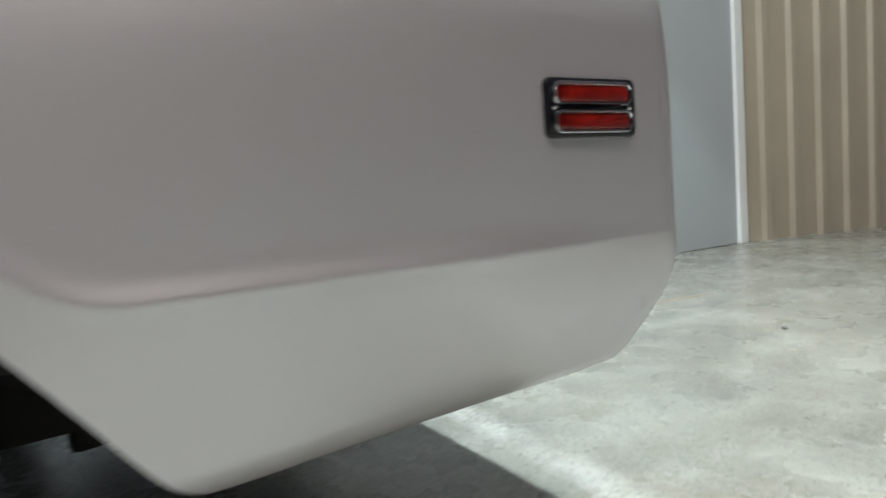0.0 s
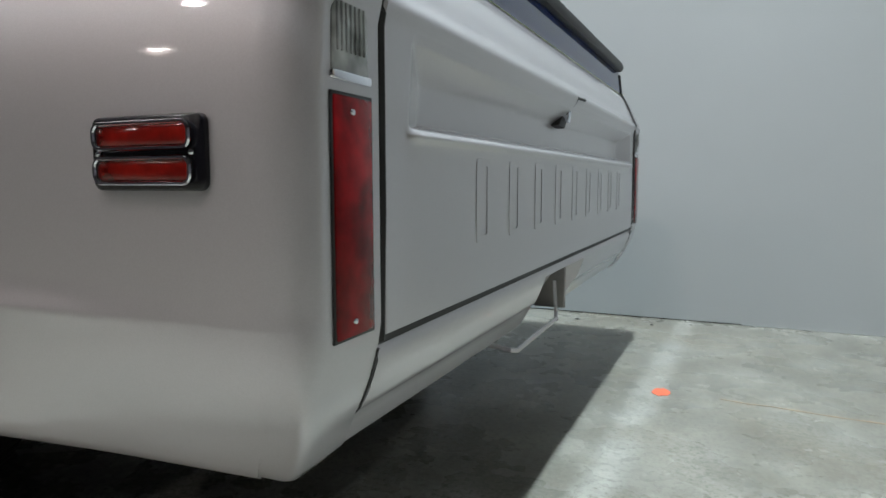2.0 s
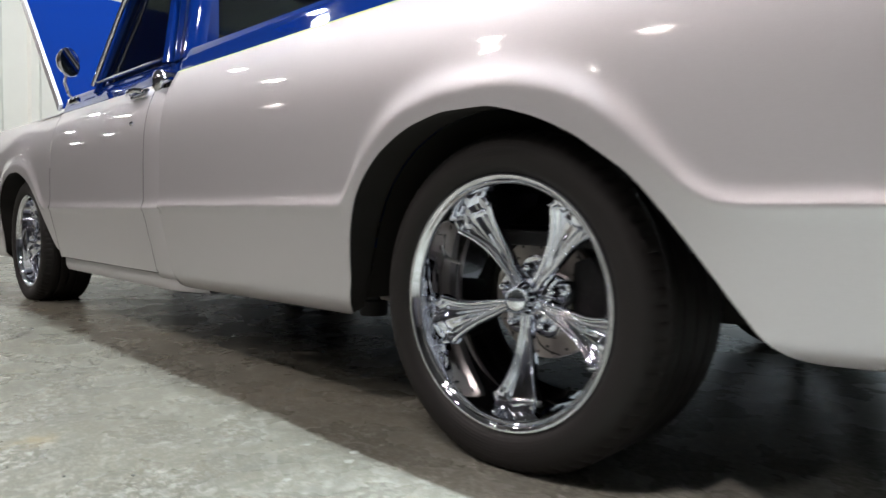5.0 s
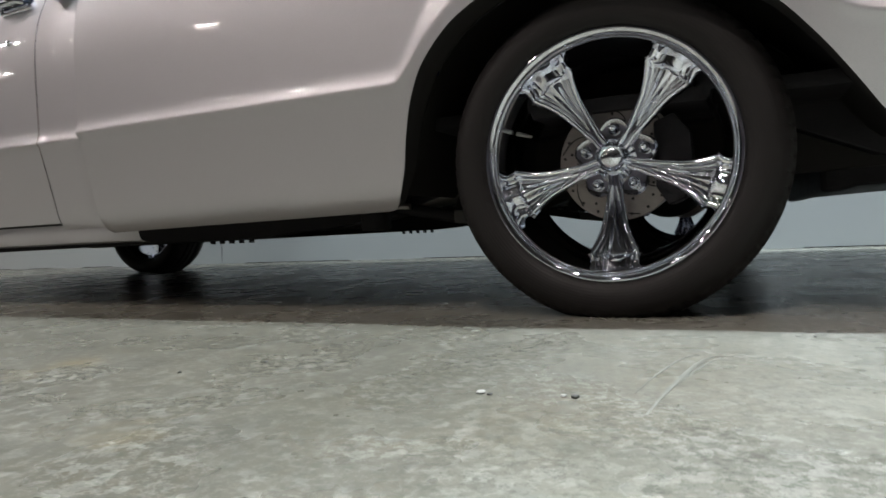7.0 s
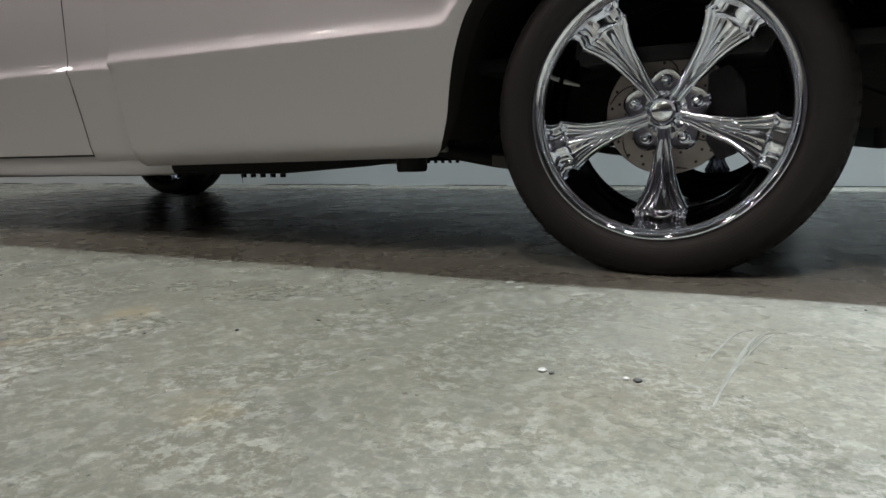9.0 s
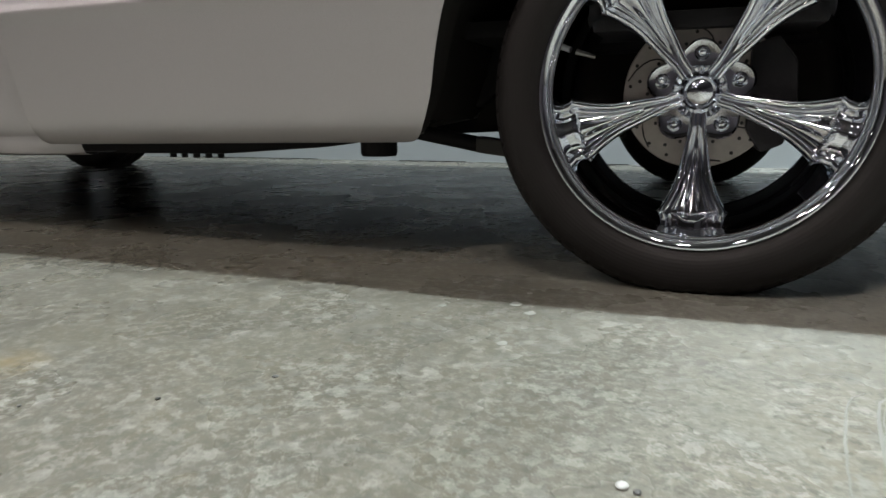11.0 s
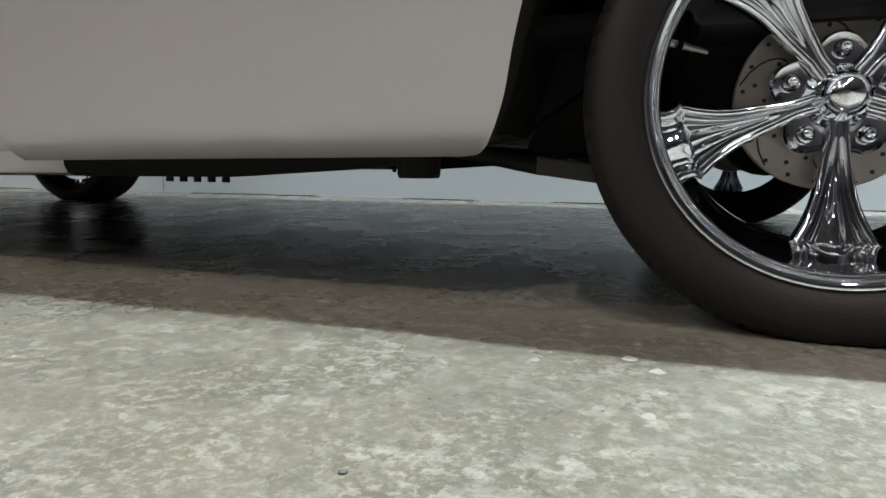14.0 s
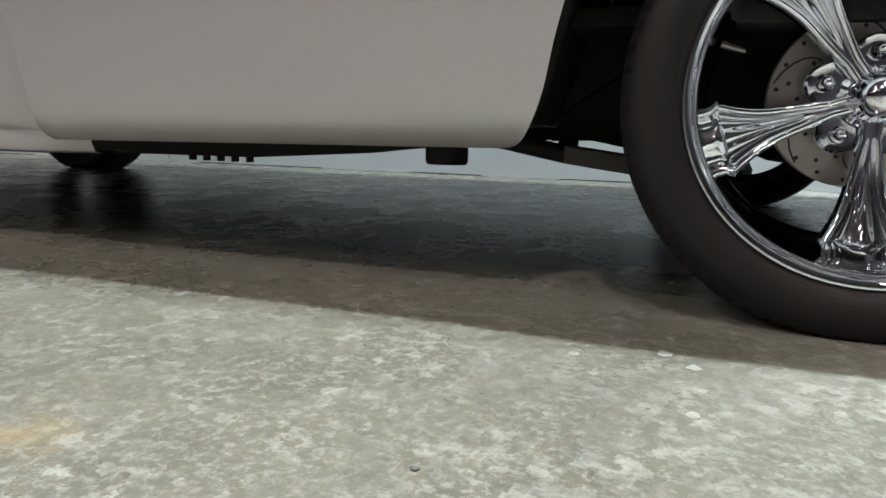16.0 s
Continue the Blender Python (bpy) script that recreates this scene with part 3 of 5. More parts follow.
def flank_panel(name, x0, x1, ax, top, bottom, mats, far, label="", tail=False, parent=None, inset=None, drop=0.0):
    """A body side panel from x0 to x1; with tail it wraps round the corner to the tailgate."""
    bm = bmesh.new()
    rows = []
    if tail:
        for dx, dy in ((0.010, 0.030), (0.001, 0.022), (-0.003, 0.012), (-0.0025, 0.005)):
            rows.append([(x0 + dx, side_y(y + dy, far), z) for y, z in column(x0, ax, top, bottom, drop)])
    for x in steps(x0 + (0.004 if tail else 0.0), (1.122 if tail else x1), ax):
        off = inset(x) if inset else 0.0
        rows.append([(min(x, tail_x(z) - 0.046) if tail else x, side_y(y + off, far), z) for y, z in column(x, ax, top, bottom, drop)])
    if tail:
        r = 0.036
        base = column(1.122, ax, top, bottom, drop)
        for k in range(1, 15):
            a = math.pi / 2 * k / 14
            row = []
            for y, z in base:
                d = max(0.0, y - 0.056)
                start = min(1.122, tail_x(z) - 0.046)
                p = 1 - 0.62 * ease((0.51 - z) / 0.09)
                row.append((start + (tail_x(z) - d - start) * math.sin(a) ** p, side_y(y - d + r * (1 - max(0.0, math.cos(a)) ** p) + d * math.cos(a), far), z))
            rows.append(row)
        # the post's rear face, up to the tailgate and the roll pan
        for cy in (0.106, 0.118, 0.127, 0.131):
            q = (cy - 0.098) / 0.033
            row = []
            for y, z in base:
                d = max(0.0, y - 0.056)
                z += 0.010 * q * ease((0.375 - z) / 0.06)
                row.append((tail_x(z) * (1 - q) + pan_x(z) * q - d - (0.004 if cy > 0.13 else 0.0), side_y(cy + max(0.0, min(y, 0.056)) * (1 - q), far), z))
            rows.append(row)
        edge = rows[-1]
        rows.append([(1.10, p[1], p[2]) for p in edge])
    dark = len(mats) - 1
    last = len(rows[0]) - 1
    def mat_of(i, j):
        if top > 1.0 and j < 6:
            return 1 if j < 5 else 2
        if ax is not None:
            u = rows[i][0][0] - ax
            if j >= (last - 3 if ARCH_F < u < ARCH_R else last - 6):
                return dark
        return 0
    grid_faces(bm, rows, flip=far, mat_of=mat_of)
    bmesh.ops.remove_doubles(bm, verts=bm.verts, dist=2e-5)
    return part(name, bm, mats, truck if parent is None else parent, label)


BED_X = -1.412      # front edge of the bed


def cab_inset(x):
    """The cab is a little narrower than the bed, and its corners curl in behind the bed's edge."""
    out = 0.030
    if x > -1.57:
        out += 0.055 * ((x + 1.57) / 0.17) ** 2
    if x < -2.9:
        out -= 0.012 * ease((-2.9 - x) / 0.6)
    return out


def bed():
    for far in (False, True):
        flank_panel("bed_side", BED_X, 1.168, 0.0, 1.03, None, [SILVER, BLUE, LIME, LINER], far, "silver bed side with a blue upper band and lime pinstripe", tail=True, drop=0.005)
    # inner bed and floor, dark underneath
    bm = bmesh.new()
    box(bm, (-1.40, 0.17, 0.42), (1.12, 2 * YC - 0.17, 0.45), 0.004)
    part("bed_floor", bm, CHASSIS, truck, "black underside of the bed")
    bm = bmesh.new()
    box(bm, (-1.408, 0.10, 0.25), (-1.39, 2 * YC - 0.10, 1.02), 0.004)
    part("bed_front_panel", bm, BLUE, truck)
    for far in (False, True):
        for x0, x1 in ((-1.405, -0.50), (0.53, 1.12)):
            bm = bmesh.new()
            box(bm, (x0, min(side_y(0.155, far), side_y(0.165, far)), 0.37), (x1 - 0.04, max(side_y(0.155, far), side_y(0.165, far)), 1.0))
            part("bed_inner_panel", bm, CHASSIS, truck)
    bm = bmesh.new()
    box(bm, (-1.395, 0.135, 1.030), (1.134, 2 * YC - 0.135, 1.046), 0.006)
    box(bm, (1.108, 0.135, 1.020), (1.136, 2 * YC - 0.16, 1.052), 0.008)
    part("tonneau_cover", bm, VINYL, truck, "black vinyl tonneau cover over the bed")
    # wheel wells
    for far in (False, True):
        bm = bmesh.new()
        rows = []
        for k in range(41):
            u = -0.478 + 1.000 * k / 40
            z = OPENING(u) + 0.014
            rows.append([(u * 1.01, side_y(y, far), z + (0.02 if y > 0.1 else 0)) for y in (0.092, 0.12, 0.42)])
        grid_faces(bm, rows, flip=not far)
        part("wheel_well", bm, LINER, truck, "black wheel well")
        bm = bmesh.new()
        outline = [(-0.485, 0.24)] + [(u, OPENING(u) + 0.04) for u in (-0.42, -0.35, -0.25, -0.1, 0.05, 0.2, 0.35, 0.45)] + [(0.52, 0.28)]
        prism(bm, outline, "y", min(side_y(0.42, far), side_y(0.435, far)), max(side_y(0.42, far), side_y(0.435, far)))
        part("wheel_well_wall", bm, LINER, truck, "", False)


def tailgate():
    gate = part("tailgate", tailgate_mesh(), [SILVER, BLUE, LIME], truck, "silver tailgate with a recessed panel and blue upper band")
    # embossed marks of the maker's name, as plain raised blocks
    w = 0.056
    for k in range(9):
        y = 0.443 + k * 0.1525
        bm = bmesh.new()
        out = [(y + p, 0.608 + q) for p, q in rounded_rect(w, 0.126, 0.006, 2)]
        inn = [(y + p, 0.608 + q) for p, q in rounded_rect(w - 0.022, 0.104, 0.004, 2)]
        rows = []
        for (p, q), (r, u) in zip(out, inn):
            rows.append([(1.1745, p, q), (1.1772, p + 0.05 * (r - p), q + 0.05 * (u - q)), (1.1772, r, u), (1.1745, r, u)])
        grid_faces(bm, rows, closed_u=True)
        bmesh.ops.recalc_face_normals(bm, faces=bm.faces)
        part("raised_mark", bm, SILVER, gate)
    # latch handle: a dark scoop and a bent lever
    bm = bmesh.new()
    prism(bm, [(0.968, 0.760), (1.022, 0.756), (1.042, 0.778), (1.0, 0.784)], "x", 1.115, 1.158, 0.003)
    h = part("handle", bm, SEAL, gate, "black latch scoop with a bright lever")
    bm = bmesh.new()
    tube(bm, [(1.162, 1.012, 0.786), (1.172, 1.030, 0.806), (1.180, 1.045, 0.826), (1.182, 1.115, 0.829)], 0.004, 8)
    part("lever", bm, SEAL, h)
    bm = bmesh.new()
    prism(bm, [(1.0, 0.772), (1.02, 0.768), (1.052, 0.818), (1.036, 0.822)], "x", 1.160, 1.170, 0.002)
    part("lever_plate", bm, CHROME, h)


def tailgate_mesh():
    bm = bmesh.new()
    lo, hi = 0.139, 2 * YC - 0.139
    def depth(y, z):
        """x of the gate's skin."""
        x = 1.176
        # recessed band: a steep lower edge, an upright floor, a two-step overhang above, long ramps at the ends
        e = min(y, 2 * YC - y) - 0.198
        low = (z - 0.697) * 3.2
        high = (0.810 - z) * 0.25 if z > 0.798 else 0.003 + (0.798 - z) * 1.05
        ramp = e * 0.40 - 0.05 * max(0.0, z - 0.70)
        f = 0.038
        for limit in (low, high, ramp):
            f = 0.5 * (f + limit - math.sqrt((f - limit) ** 2 + 0.000012))
        x -= max(0.0, f)
        inside = ease((e + 0.01) / 0.03)
        # bright rolled lip under the recess
        x += 0.009 * math.exp(-((z - 0.690) / 0.008) ** 2) * inside
        return x + shoulder(z)
    zs = [0.468 + 0.21 * k / 8 for k in range(9)] + [0.684 + 0.0022 * k for k in range(60)] + [0.82 + 0.0050 * k for k in range(25)] + [0.9405, 0.945, 0.955, 0.985, 1.015, 1.026, 1.031]
    zs = sorted(set(round(z, 5) for z in zs if z <= 0.9406 or z >= 0.945))
    ys = sorted({round(v, 4) for v in [lo, lo + 0.004] + [lo + 0.004 + (0.31 - lo) * k / 50 for k in range(51)] + [0.33 + (2 * YC - 0.66) * k / 30 for k in range(31)] + [hi - (0.31 - lo) * k / 50 - 0.004 for k in range(51)] + [hi - 0.004, hi]})
    rows = []
    for y in ys:
        edge = 0.004 if y in (ys[0], ys[-1]) else 0.0
        row = [(1.12, y, 0.468)] + [(depth(y, z) - edge - (0.006 if z > 1.028 else 0), y, z) for z in zs] + [(1.12, y, 1.031)]
        rows.append(row)
    zrow = [0.468] + zs + [1.031]
    def mat_of(i, j):
        z = zrow[j]
        return 1 if z >= 0.9449 else (2 if z >= 0.9404 else 0)
    grid_faces(bm, rows, flip=True, mat_of=mat_of)
    return bm


def tail_details():
    # dark gap all round the gate
    bm = bmesh.new()
    box(bm, (1.095, 0.118, 0.44), (1.112, 2 * YC - 0.118, 1.02))
    for y in (0.1355, 2 * YC - 0.1355):
        tube(bm, [(tail_x(z) - 0.0055, y, z) for z in (0.462, 0.6, 0.80, 0.815, 0.83, 0.845, 0.86, 0.89, 0.92, 0.945, 0.98, 1.012)], 0.0082, 8)
    box(bm, (1.10, 0.130, 0.456), (1.168, 2 * YC - 0.130, 0.469))
    part("gate_seal", bm, SEAL, truck, "black rubber seal round the tailgate")
    for far in (False, True):
        def yy(a):
            return side_y(a, far)
        lamp = new("tail_light")
        lamp.parent = truck
        lamp["label"] = "tall red tail light with a clear reversing lamp above"
        bm = bmesh.new()
        a, b = sorted((yy(0.036), yy(0.108)))
        box(bm, (1.15, a, 0.482), (1.1825, b, 0.720), 0.004)
        part("red_lens", bm, RED, lamp, "glossy red plastic lens")
        bm = bmesh.new()
        a, b = sorted((yy(0.0340), yy(0.1105)))
        box(bm, (1.15, a, 0.4795), (1.1805, b, 0.7225), 0.002)
        part("lens_rim", bm, SEAL, lamp)
        for z in (0.498, 0.704):
            bm = bmesh.new()
            lathe(bm, [(0.0001, 0.0), (0.0028, 0.0003), (0.0036, 0.002), (0.0036, 0.004)], 12)
            bmesh.ops.transform(bm, verts=bm.verts, matrix=Matrix.Translation((1.1845, yy(0.068), z)) @ Matrix.Rotation(radians(90), 4, "Z"))
            bmesh.ops.recalc_face_normals(bm, faces=bm.faces)
            part("screw", bm, CHROME, lamp)
        # reversing lamp with an arched top and ribs
        bm = bmesh.new()
        c = 0.0715
        outline = [(yy(c - 0.034), 0.738), (yy(c + 0.034), 0.738), (yy(c + 0.032), 0.80)]
        outline += [(yy(c + 0.030 * math.cos(t)), 0.798 + 0.020 * math.sin(t)) for t in (math.pi * k / 8 for k in range(1, 8))]
        outline += [(yy(c - 0.032), 0.795)]
        prism(bm, outline, "x", 1.145, 1.1800, 0.003)
        part("reverse_lens", bm, WHITE_LENS, lamp, "clear ribbed reversing lamp")
        for k in range(7):
            bm = bmesh.new()
            y = yy(c - 0.024 + 0.008 * k)
            box(bm, (1.178, y - 0.0015, 0.760), (1.1818, y + 0.0015, 0.806), 0.001, 1)
            part("lens_rib", bm, WHITE_LENS, lamp)
        bm = bmesh.new()
        a, b = sorted((yy(c - 0.036), yy(c + 0.037)))
        box(bm, (1.15, a, 0.732), (1.1825, b, 0.742), 0.003)
        part("lamp_lip", bm, CHROME, lamp, "bright metal lip")
    # roll pan under the gate, with a plate recess in the middle
    bm = bmesh.new()
    y0, y1, r0, r1 = 0.134, 2 * YC - 0.134, 0.83, 1.20
    prof = [(1.130, 0.456), (1.164, 0.456), (1.1675, 0.451)] + [(pan_x(z) + 0.001, z) for z in (0.44, 0.42, 0.40, 0.389, 0.384, 0.379, 0.374, 0.362, 0.350, 0.338, 0.330)] + [(1.098, 0.325), (1.08, 0.322), (1.03, 0.326)]
    for a, b in ((y0, r0), (r1, y1)):
        rows = []
        for k in range(9):
            y = a + (b - a) * k / 8
            rows.append([(x, y, z) for x, z in prof])
        grid_faces(bm, rows, flip=True)
    rows = [[(x, y, z) for x, z in prof[:3] + [(pan_x(0.44) + 0.001, 0.44)]] for y in (r0, r1)]
    grid_faces(bm, rows, flip=True)
    pan = part("roll_pan", bm, SILVER, truck, "silver smooth roll pan without a bumper")
    bm = bmesh.new()
    rows = []
    for y, q in ((r0, 0.0), (r0 + 0.06, 1.0), (r1 - 0.06, 1.0), (r1, 0.0)):
        rows.append([(pan_x(0.44) + 0.001, y, 0.44), (pan_x(0.436) + 0.001 - 0.05 * q, y, 0.436)] + [(pan_x(z) + 0.001 - 0.055 * q, y, z) for z in (0.41, 0.389, 0.374, 0.355, 0.338, 0.330)] + [(1.08 - 0.04 * q, y, 0.322), (1.03, y, 0.326)])
    grid_faces(bm, rows, flip=True)
    part("plate_recess", bm, SILVER, pan, "slanted licence plate recess")
    bm = bmesh.new()
    box(bm, (1.06, r1 - 0.075, 0.318), (1.138, r1 - 0.060, 0.43), 0.002)
    part("recess_side", bm, STEEL, pan)
    bm = bmesh.new()
    tube(bm, [(1.05, 0.67, 0.335), (1.146, 0.675, 0.318), (1.150, 0.70, 0.312), (1.145, 1.02, 0.312), (1.14, 1.035, 0.325), (1.135, 1.035, 0.40)], 0.0048, 8)
    part("recess_lip", bm, SILVER, pan, "thin bent lip under the plate recess")
    for y in (0.128, 2 * YC - 0.128):
        bm = bmesh.new()
        tube(bm, [(pan_x(z) - 0.0005, y, z) for z in (0.455, 0.43, 0.40, 0.384, 0.374, 0.36, 0.345)], 0.0026, 6)
        part("pan_seam", bm, SEAL, pan, "dark seam at the roll pan's end", False)


def marker_light(x, z, far):
    lamp = new("side_marker_light")
    lamp.parent = truck
    lamp["label"] = "red side marker with two chrome-framed bars on black"
    sgn = -1 if not far else 1
    y0 = side_y(-0.008, far)
    def put(name, outline, d0, d1, mat, bevel, label=""):
        bm = bmesh.new()
        a, b = sorted((y0 + sgn * d0, y0 + sgn * d1))
        prism(bm, [(x + p, z + q) for p, q in outline], "y", a, b, bevel)
        return part(name, bm, mat, lamp, label)
    put("bezel", rounded_rect(0.150, 0.073, 0.010), -0.012, 0.010, BEZEL, 0.003, "black bezel")
    for dz in (0.0168, -0.0168):
        f = put("red_bar", [(p - 0.002, q + dz) for p, q in rounded_rect(0.121, 0.0195, 0.005)], 0.0, 0.0145, LIT_RED_BAR, 0.002, "red lens bar, tinted towards orange as if lit")
        bm = bmesh.new()
        loop = [(p - 0.002, q + dz) for p, q in rounded_rect(0.126, 0.0245, 0.0085, 5)]
        n = len(loop)
        rows = []
        for i in range(n):
            p, q = loop[i]
            a, b = loop[i - 1], loop[(i + 1) % n]
            t = Vector((b[0] - a[0], 0, b[1] - a[1])).normalized()
            side = Vector((t.z, 0, -t.x))
            c = Vector((x + p, y0 + sgn * 0.0155, z + q))
            rows.append([c + 0.0021 * (math.cos(k * math.pi / 3) * side + math.sin(k * math.pi / 3) * Vector((0, 1, 0))) for k in range(6)])
        grid_faces(bm, rows, closed_u=True, closed_v=True)
        bmesh.ops.recalc_face_normals(bm, faces=bm.faces)
        part("chrome_frame", bm, CHROME, lamp, "thin chrome frame")
    for dx in (-0.063, 0.060):
        bm = bmesh.new()
        bmesh.ops.create_uvsphere(bm, u_segments=10, v_segments=6, radius=0.0035)
        bmesh.ops.translate(bm, verts=bm.verts, vec=(x + dx, y0 + sgn * 0.011, z))
        part("screw", bm, CHROME, lamp)


# ---------------------------------------------------------------- wheels
TYRE_R, RIM_R, HUB_Z = 0.3295, 0.2465, 0.315


def tyre_mesh(width):
    bm = bmesh.new()
    w = width
    prof = [(0.226, 0.012), (0.2465, 0.004), (0.252, -0.004), (0.262, -0.010), (0.278, -0.0135), (0.294, -0.012), (0.306, -0.007), (0.3155, 0.002), (0.3215, 0.013), (0.3255, 0.026)]
    tread = []
    for k in range(4):
        a = 0.030 + (w - 0.060) * k / 4
        b = 0.030 + (w - 0.060) * (k + 1) / 4
        g = 0.0045
        tread += [(TYRE_R - 0.001, a), (TYRE_R, (a + b) / 2), (TYRE_R - 0.001, b - 2 * g)]
        if k < 3:
            tread += [(TYRE_R - 0.008, b - 2 * g + 0.001), (TYRE_R - 0.008, b - 0.001)]
    back = [(r, w - y) for r, y in reversed(prof)]
    full = prof + tread + back
    segs = 360
    rows = []
    for k in range(segs):
        a = 2 * math.pi * k / segs
        notch = (k % 5) == 0
        row = []
        for r, y in full:
            if notch and 0.314 < r < 0.3275 and (y < 0.05 or y > w - 0.05):
                r -= 0.0034
            px, pz = r * math.cos(a), r * math.sin(a)
            # the tyre sits flat on the floor and bulges a little there
            floor_z = -HUB_Z + 0.0005
            yy = y
            if pz < floor_z:
                pz = floor_z
            if pz < -0.20:
                f = (-0.20 - pz) / 0.115
                yy = y + (-0.006 if y < w / 2 else 0.006) * f * f * math.exp(-(px / 0.16) ** 2)
            row.append((px, yy, pz))
        rows.append(row)
    grid_faces(bm, rows, closed_u=True, closed_v=False)
    bmesh.ops.recalc_face_normals(bm, faces=bm.faces)
    return bm


def rim_mesh(width):
    bm = bmesh.new()
    prof = [(0.2440, 0.030), (0.2472, 0.012), (0.2474, 0.003), (0.2466, -0.001), (0.2448, -0.0030), (0.2420, -0.0034), (0.2390, -0.0024), (0.2360, -0.0002), (0.2336, 0.0028), (0.2322, 0.0062), (0.2312, 0.0072), (0.2298, 0.0074), (0.2284, 0.0088), (0.2268, 0.0125), (0.2260, 0.0165), (0.2250, 0.024), (0.2225, 0.040), (0.2195, 0.056), (0.2160, 0.080), (0.2130, 0.11)]
    lathe(bm, prof, 144)
    bmesh.ops.recalc_face_normals(bm, faces=bm.faces)
    return bm


def barrel_mesh(width):
    bm = bmesh.new()
    lathe(bm, [(0.2128, 0.108), (0.207, 0.13), (0.205, width - 0.05), (0.235, width - 0.01), (0.24, width - 0.005)], 96)
    bmesh.ops.recalc_face_normals(bm, faces=bm.faces)
    return bm


def spoke_mesh():
    """One trumpet-shaped spoke that points down: two round rails, a groove inside each and a swelling tongue between."""
    bm = bmesh.new()
    n = 72
    rows = []
    for i in range(n + 1):
        s = i / n
        r = 0.026 + 0.199 * s
        half = 0.0130 + 0.0235 * min(1.0, max(0.0, s - 0.15) / 0.68) + 0.0165 * min(1.0, max(0.0, s - 0.48) / 0.382) ** 2 - 0.0030 * ease((s - 0.875) / 0.03)
        # it leaves the hub level and bends out to the lip
        y = 0.088 - 0.036 * ease((s - 0.28) / 0.85) ** 1.1
        bead = math.exp(-((s - 0.862) / 0.010) ** 2)
        skirt = ease((s - 0.87) / 0.05)
        rail = min(0.0052 + 0.0022 * s, 0.48 * half)
        inner = half - 2 * rail
        tongue = max(0.0, 0.58 * inner)
        rise = min(0.010, 1.1 * tongue) * ease((s - 0.22) / 0.25)
        row = []
        def add(c, out):
            c *= 1 + 0.06 * bead
            row.append((c, y - out - 0.0035 * bead, -math.sqrt(max(1e-6, r * r - (0.75 * c) ** 2))))
        half_row = []
        for k in range(15):
            t = math.pi * (k / 14)
            half_row.append((half - rail + rail * math.cos(t), 1.35 * rail * math.sin(t) * (1 - 0.3 * skirt) + (-0.012 if k == 0 else 0.0)))
        deep = (1 - 0.3 * skirt) * min(0.007, 0.4 * max(0.0, inner - tongue))
        for k in range(1, 8):
            f = k / 8
            half_row.append((inner + (tongue - inner) * f, -deep * math.sin(math.pi * f)))
        for k in range(15):
            f = k / 14
            half_row.append((tongue * (1 - f), rise * (0.5 - 0.5 * math.cos(math.pi * f)) * (1 - 0.35 * skirt)))
        for c, out in half_row:
            add(-c, out)
        for c, out in reversed(half_row[:-1]):
            add(c, out)
        rows.append(row)
    grid_faces(bm, rows)
    bmesh.ops.recalc_face_normals(bm, faces=bm.faces)
    if sum(f.normal.y for f in bm.faces) > 0:
        bmesh.ops.reverse_faces(bm, faces=bm.faces)
    return bm


def hub_mesh():
    """The wheel's centre: a five-lobed pad for the lug nuts."""
    bm = bmesh.new()
    rows = []
    segs = 100
    for k in range(segs):
        a = 2 * math.pi * k / segs
        lobe = 0.5 + 0.5 * math.cos(5 * (a - math.pi / 2))
        R = 0.068 + 0.020 * lobe ** 0.8
        rows.append([(rr * math.cos(a), y, rr * math.sin(a)) for rr, y in ((0.012, 0.088), (0.03, 0.094), (0.044, 0.108), (R - 0.012, 0.110), (R - 0.004, 0.108), (R, 0.113), (R, 0.135))])
    grid_faces(bm, rows, closed_u=True)
    bmesh.ops.recalc_face_normals(bm, faces=bm.faces)
    return bm


def cap_mesh():
    bm = bmesh.new()
    prof = [(0.0001, 0.036)] + [(0.031 * math.sin(t), 0.067 - 0.031 * math.cos(t)) for t in (math.pi / 2 * k / 8 for k in range(1, 9))] + [(0.033, 0.072), (0.031, 0.076), (0.033, 0.082), (0.033, 0.098)]
    lathe(bm, prof, 48)
    bmesh.ops.recalc_face_normals(bm, faces=bm.faces)
    return bm


def nut_mesh():
    bm = bmesh.new()
    prof = [(0.0001, 0.078), (0.004, 0.079), (0.0075, 0.083), (0.009, 0.089), (0.0095, 0.10), (0.0125, 0.104), (0.0125, 0.112)]
    lathe(bm, prof, 12)
    bmesh.ops.recalc_face_normals(bm, faces=bm.faces)
    return bm


def disc_mesh():
    bm = bmesh.new()
    lathe(bm, [(0.062, 0.146), (0.070, 0.146), (0.072, 0.150), (0.1255, 0.150), (0.127, 0.152), (0.127, 0.170), (0.124, 0.172), (0.07, 0.172)], 96)
    bmesh.ops.recalc_face_normals(bm, faces=bm.faces)
    return bm


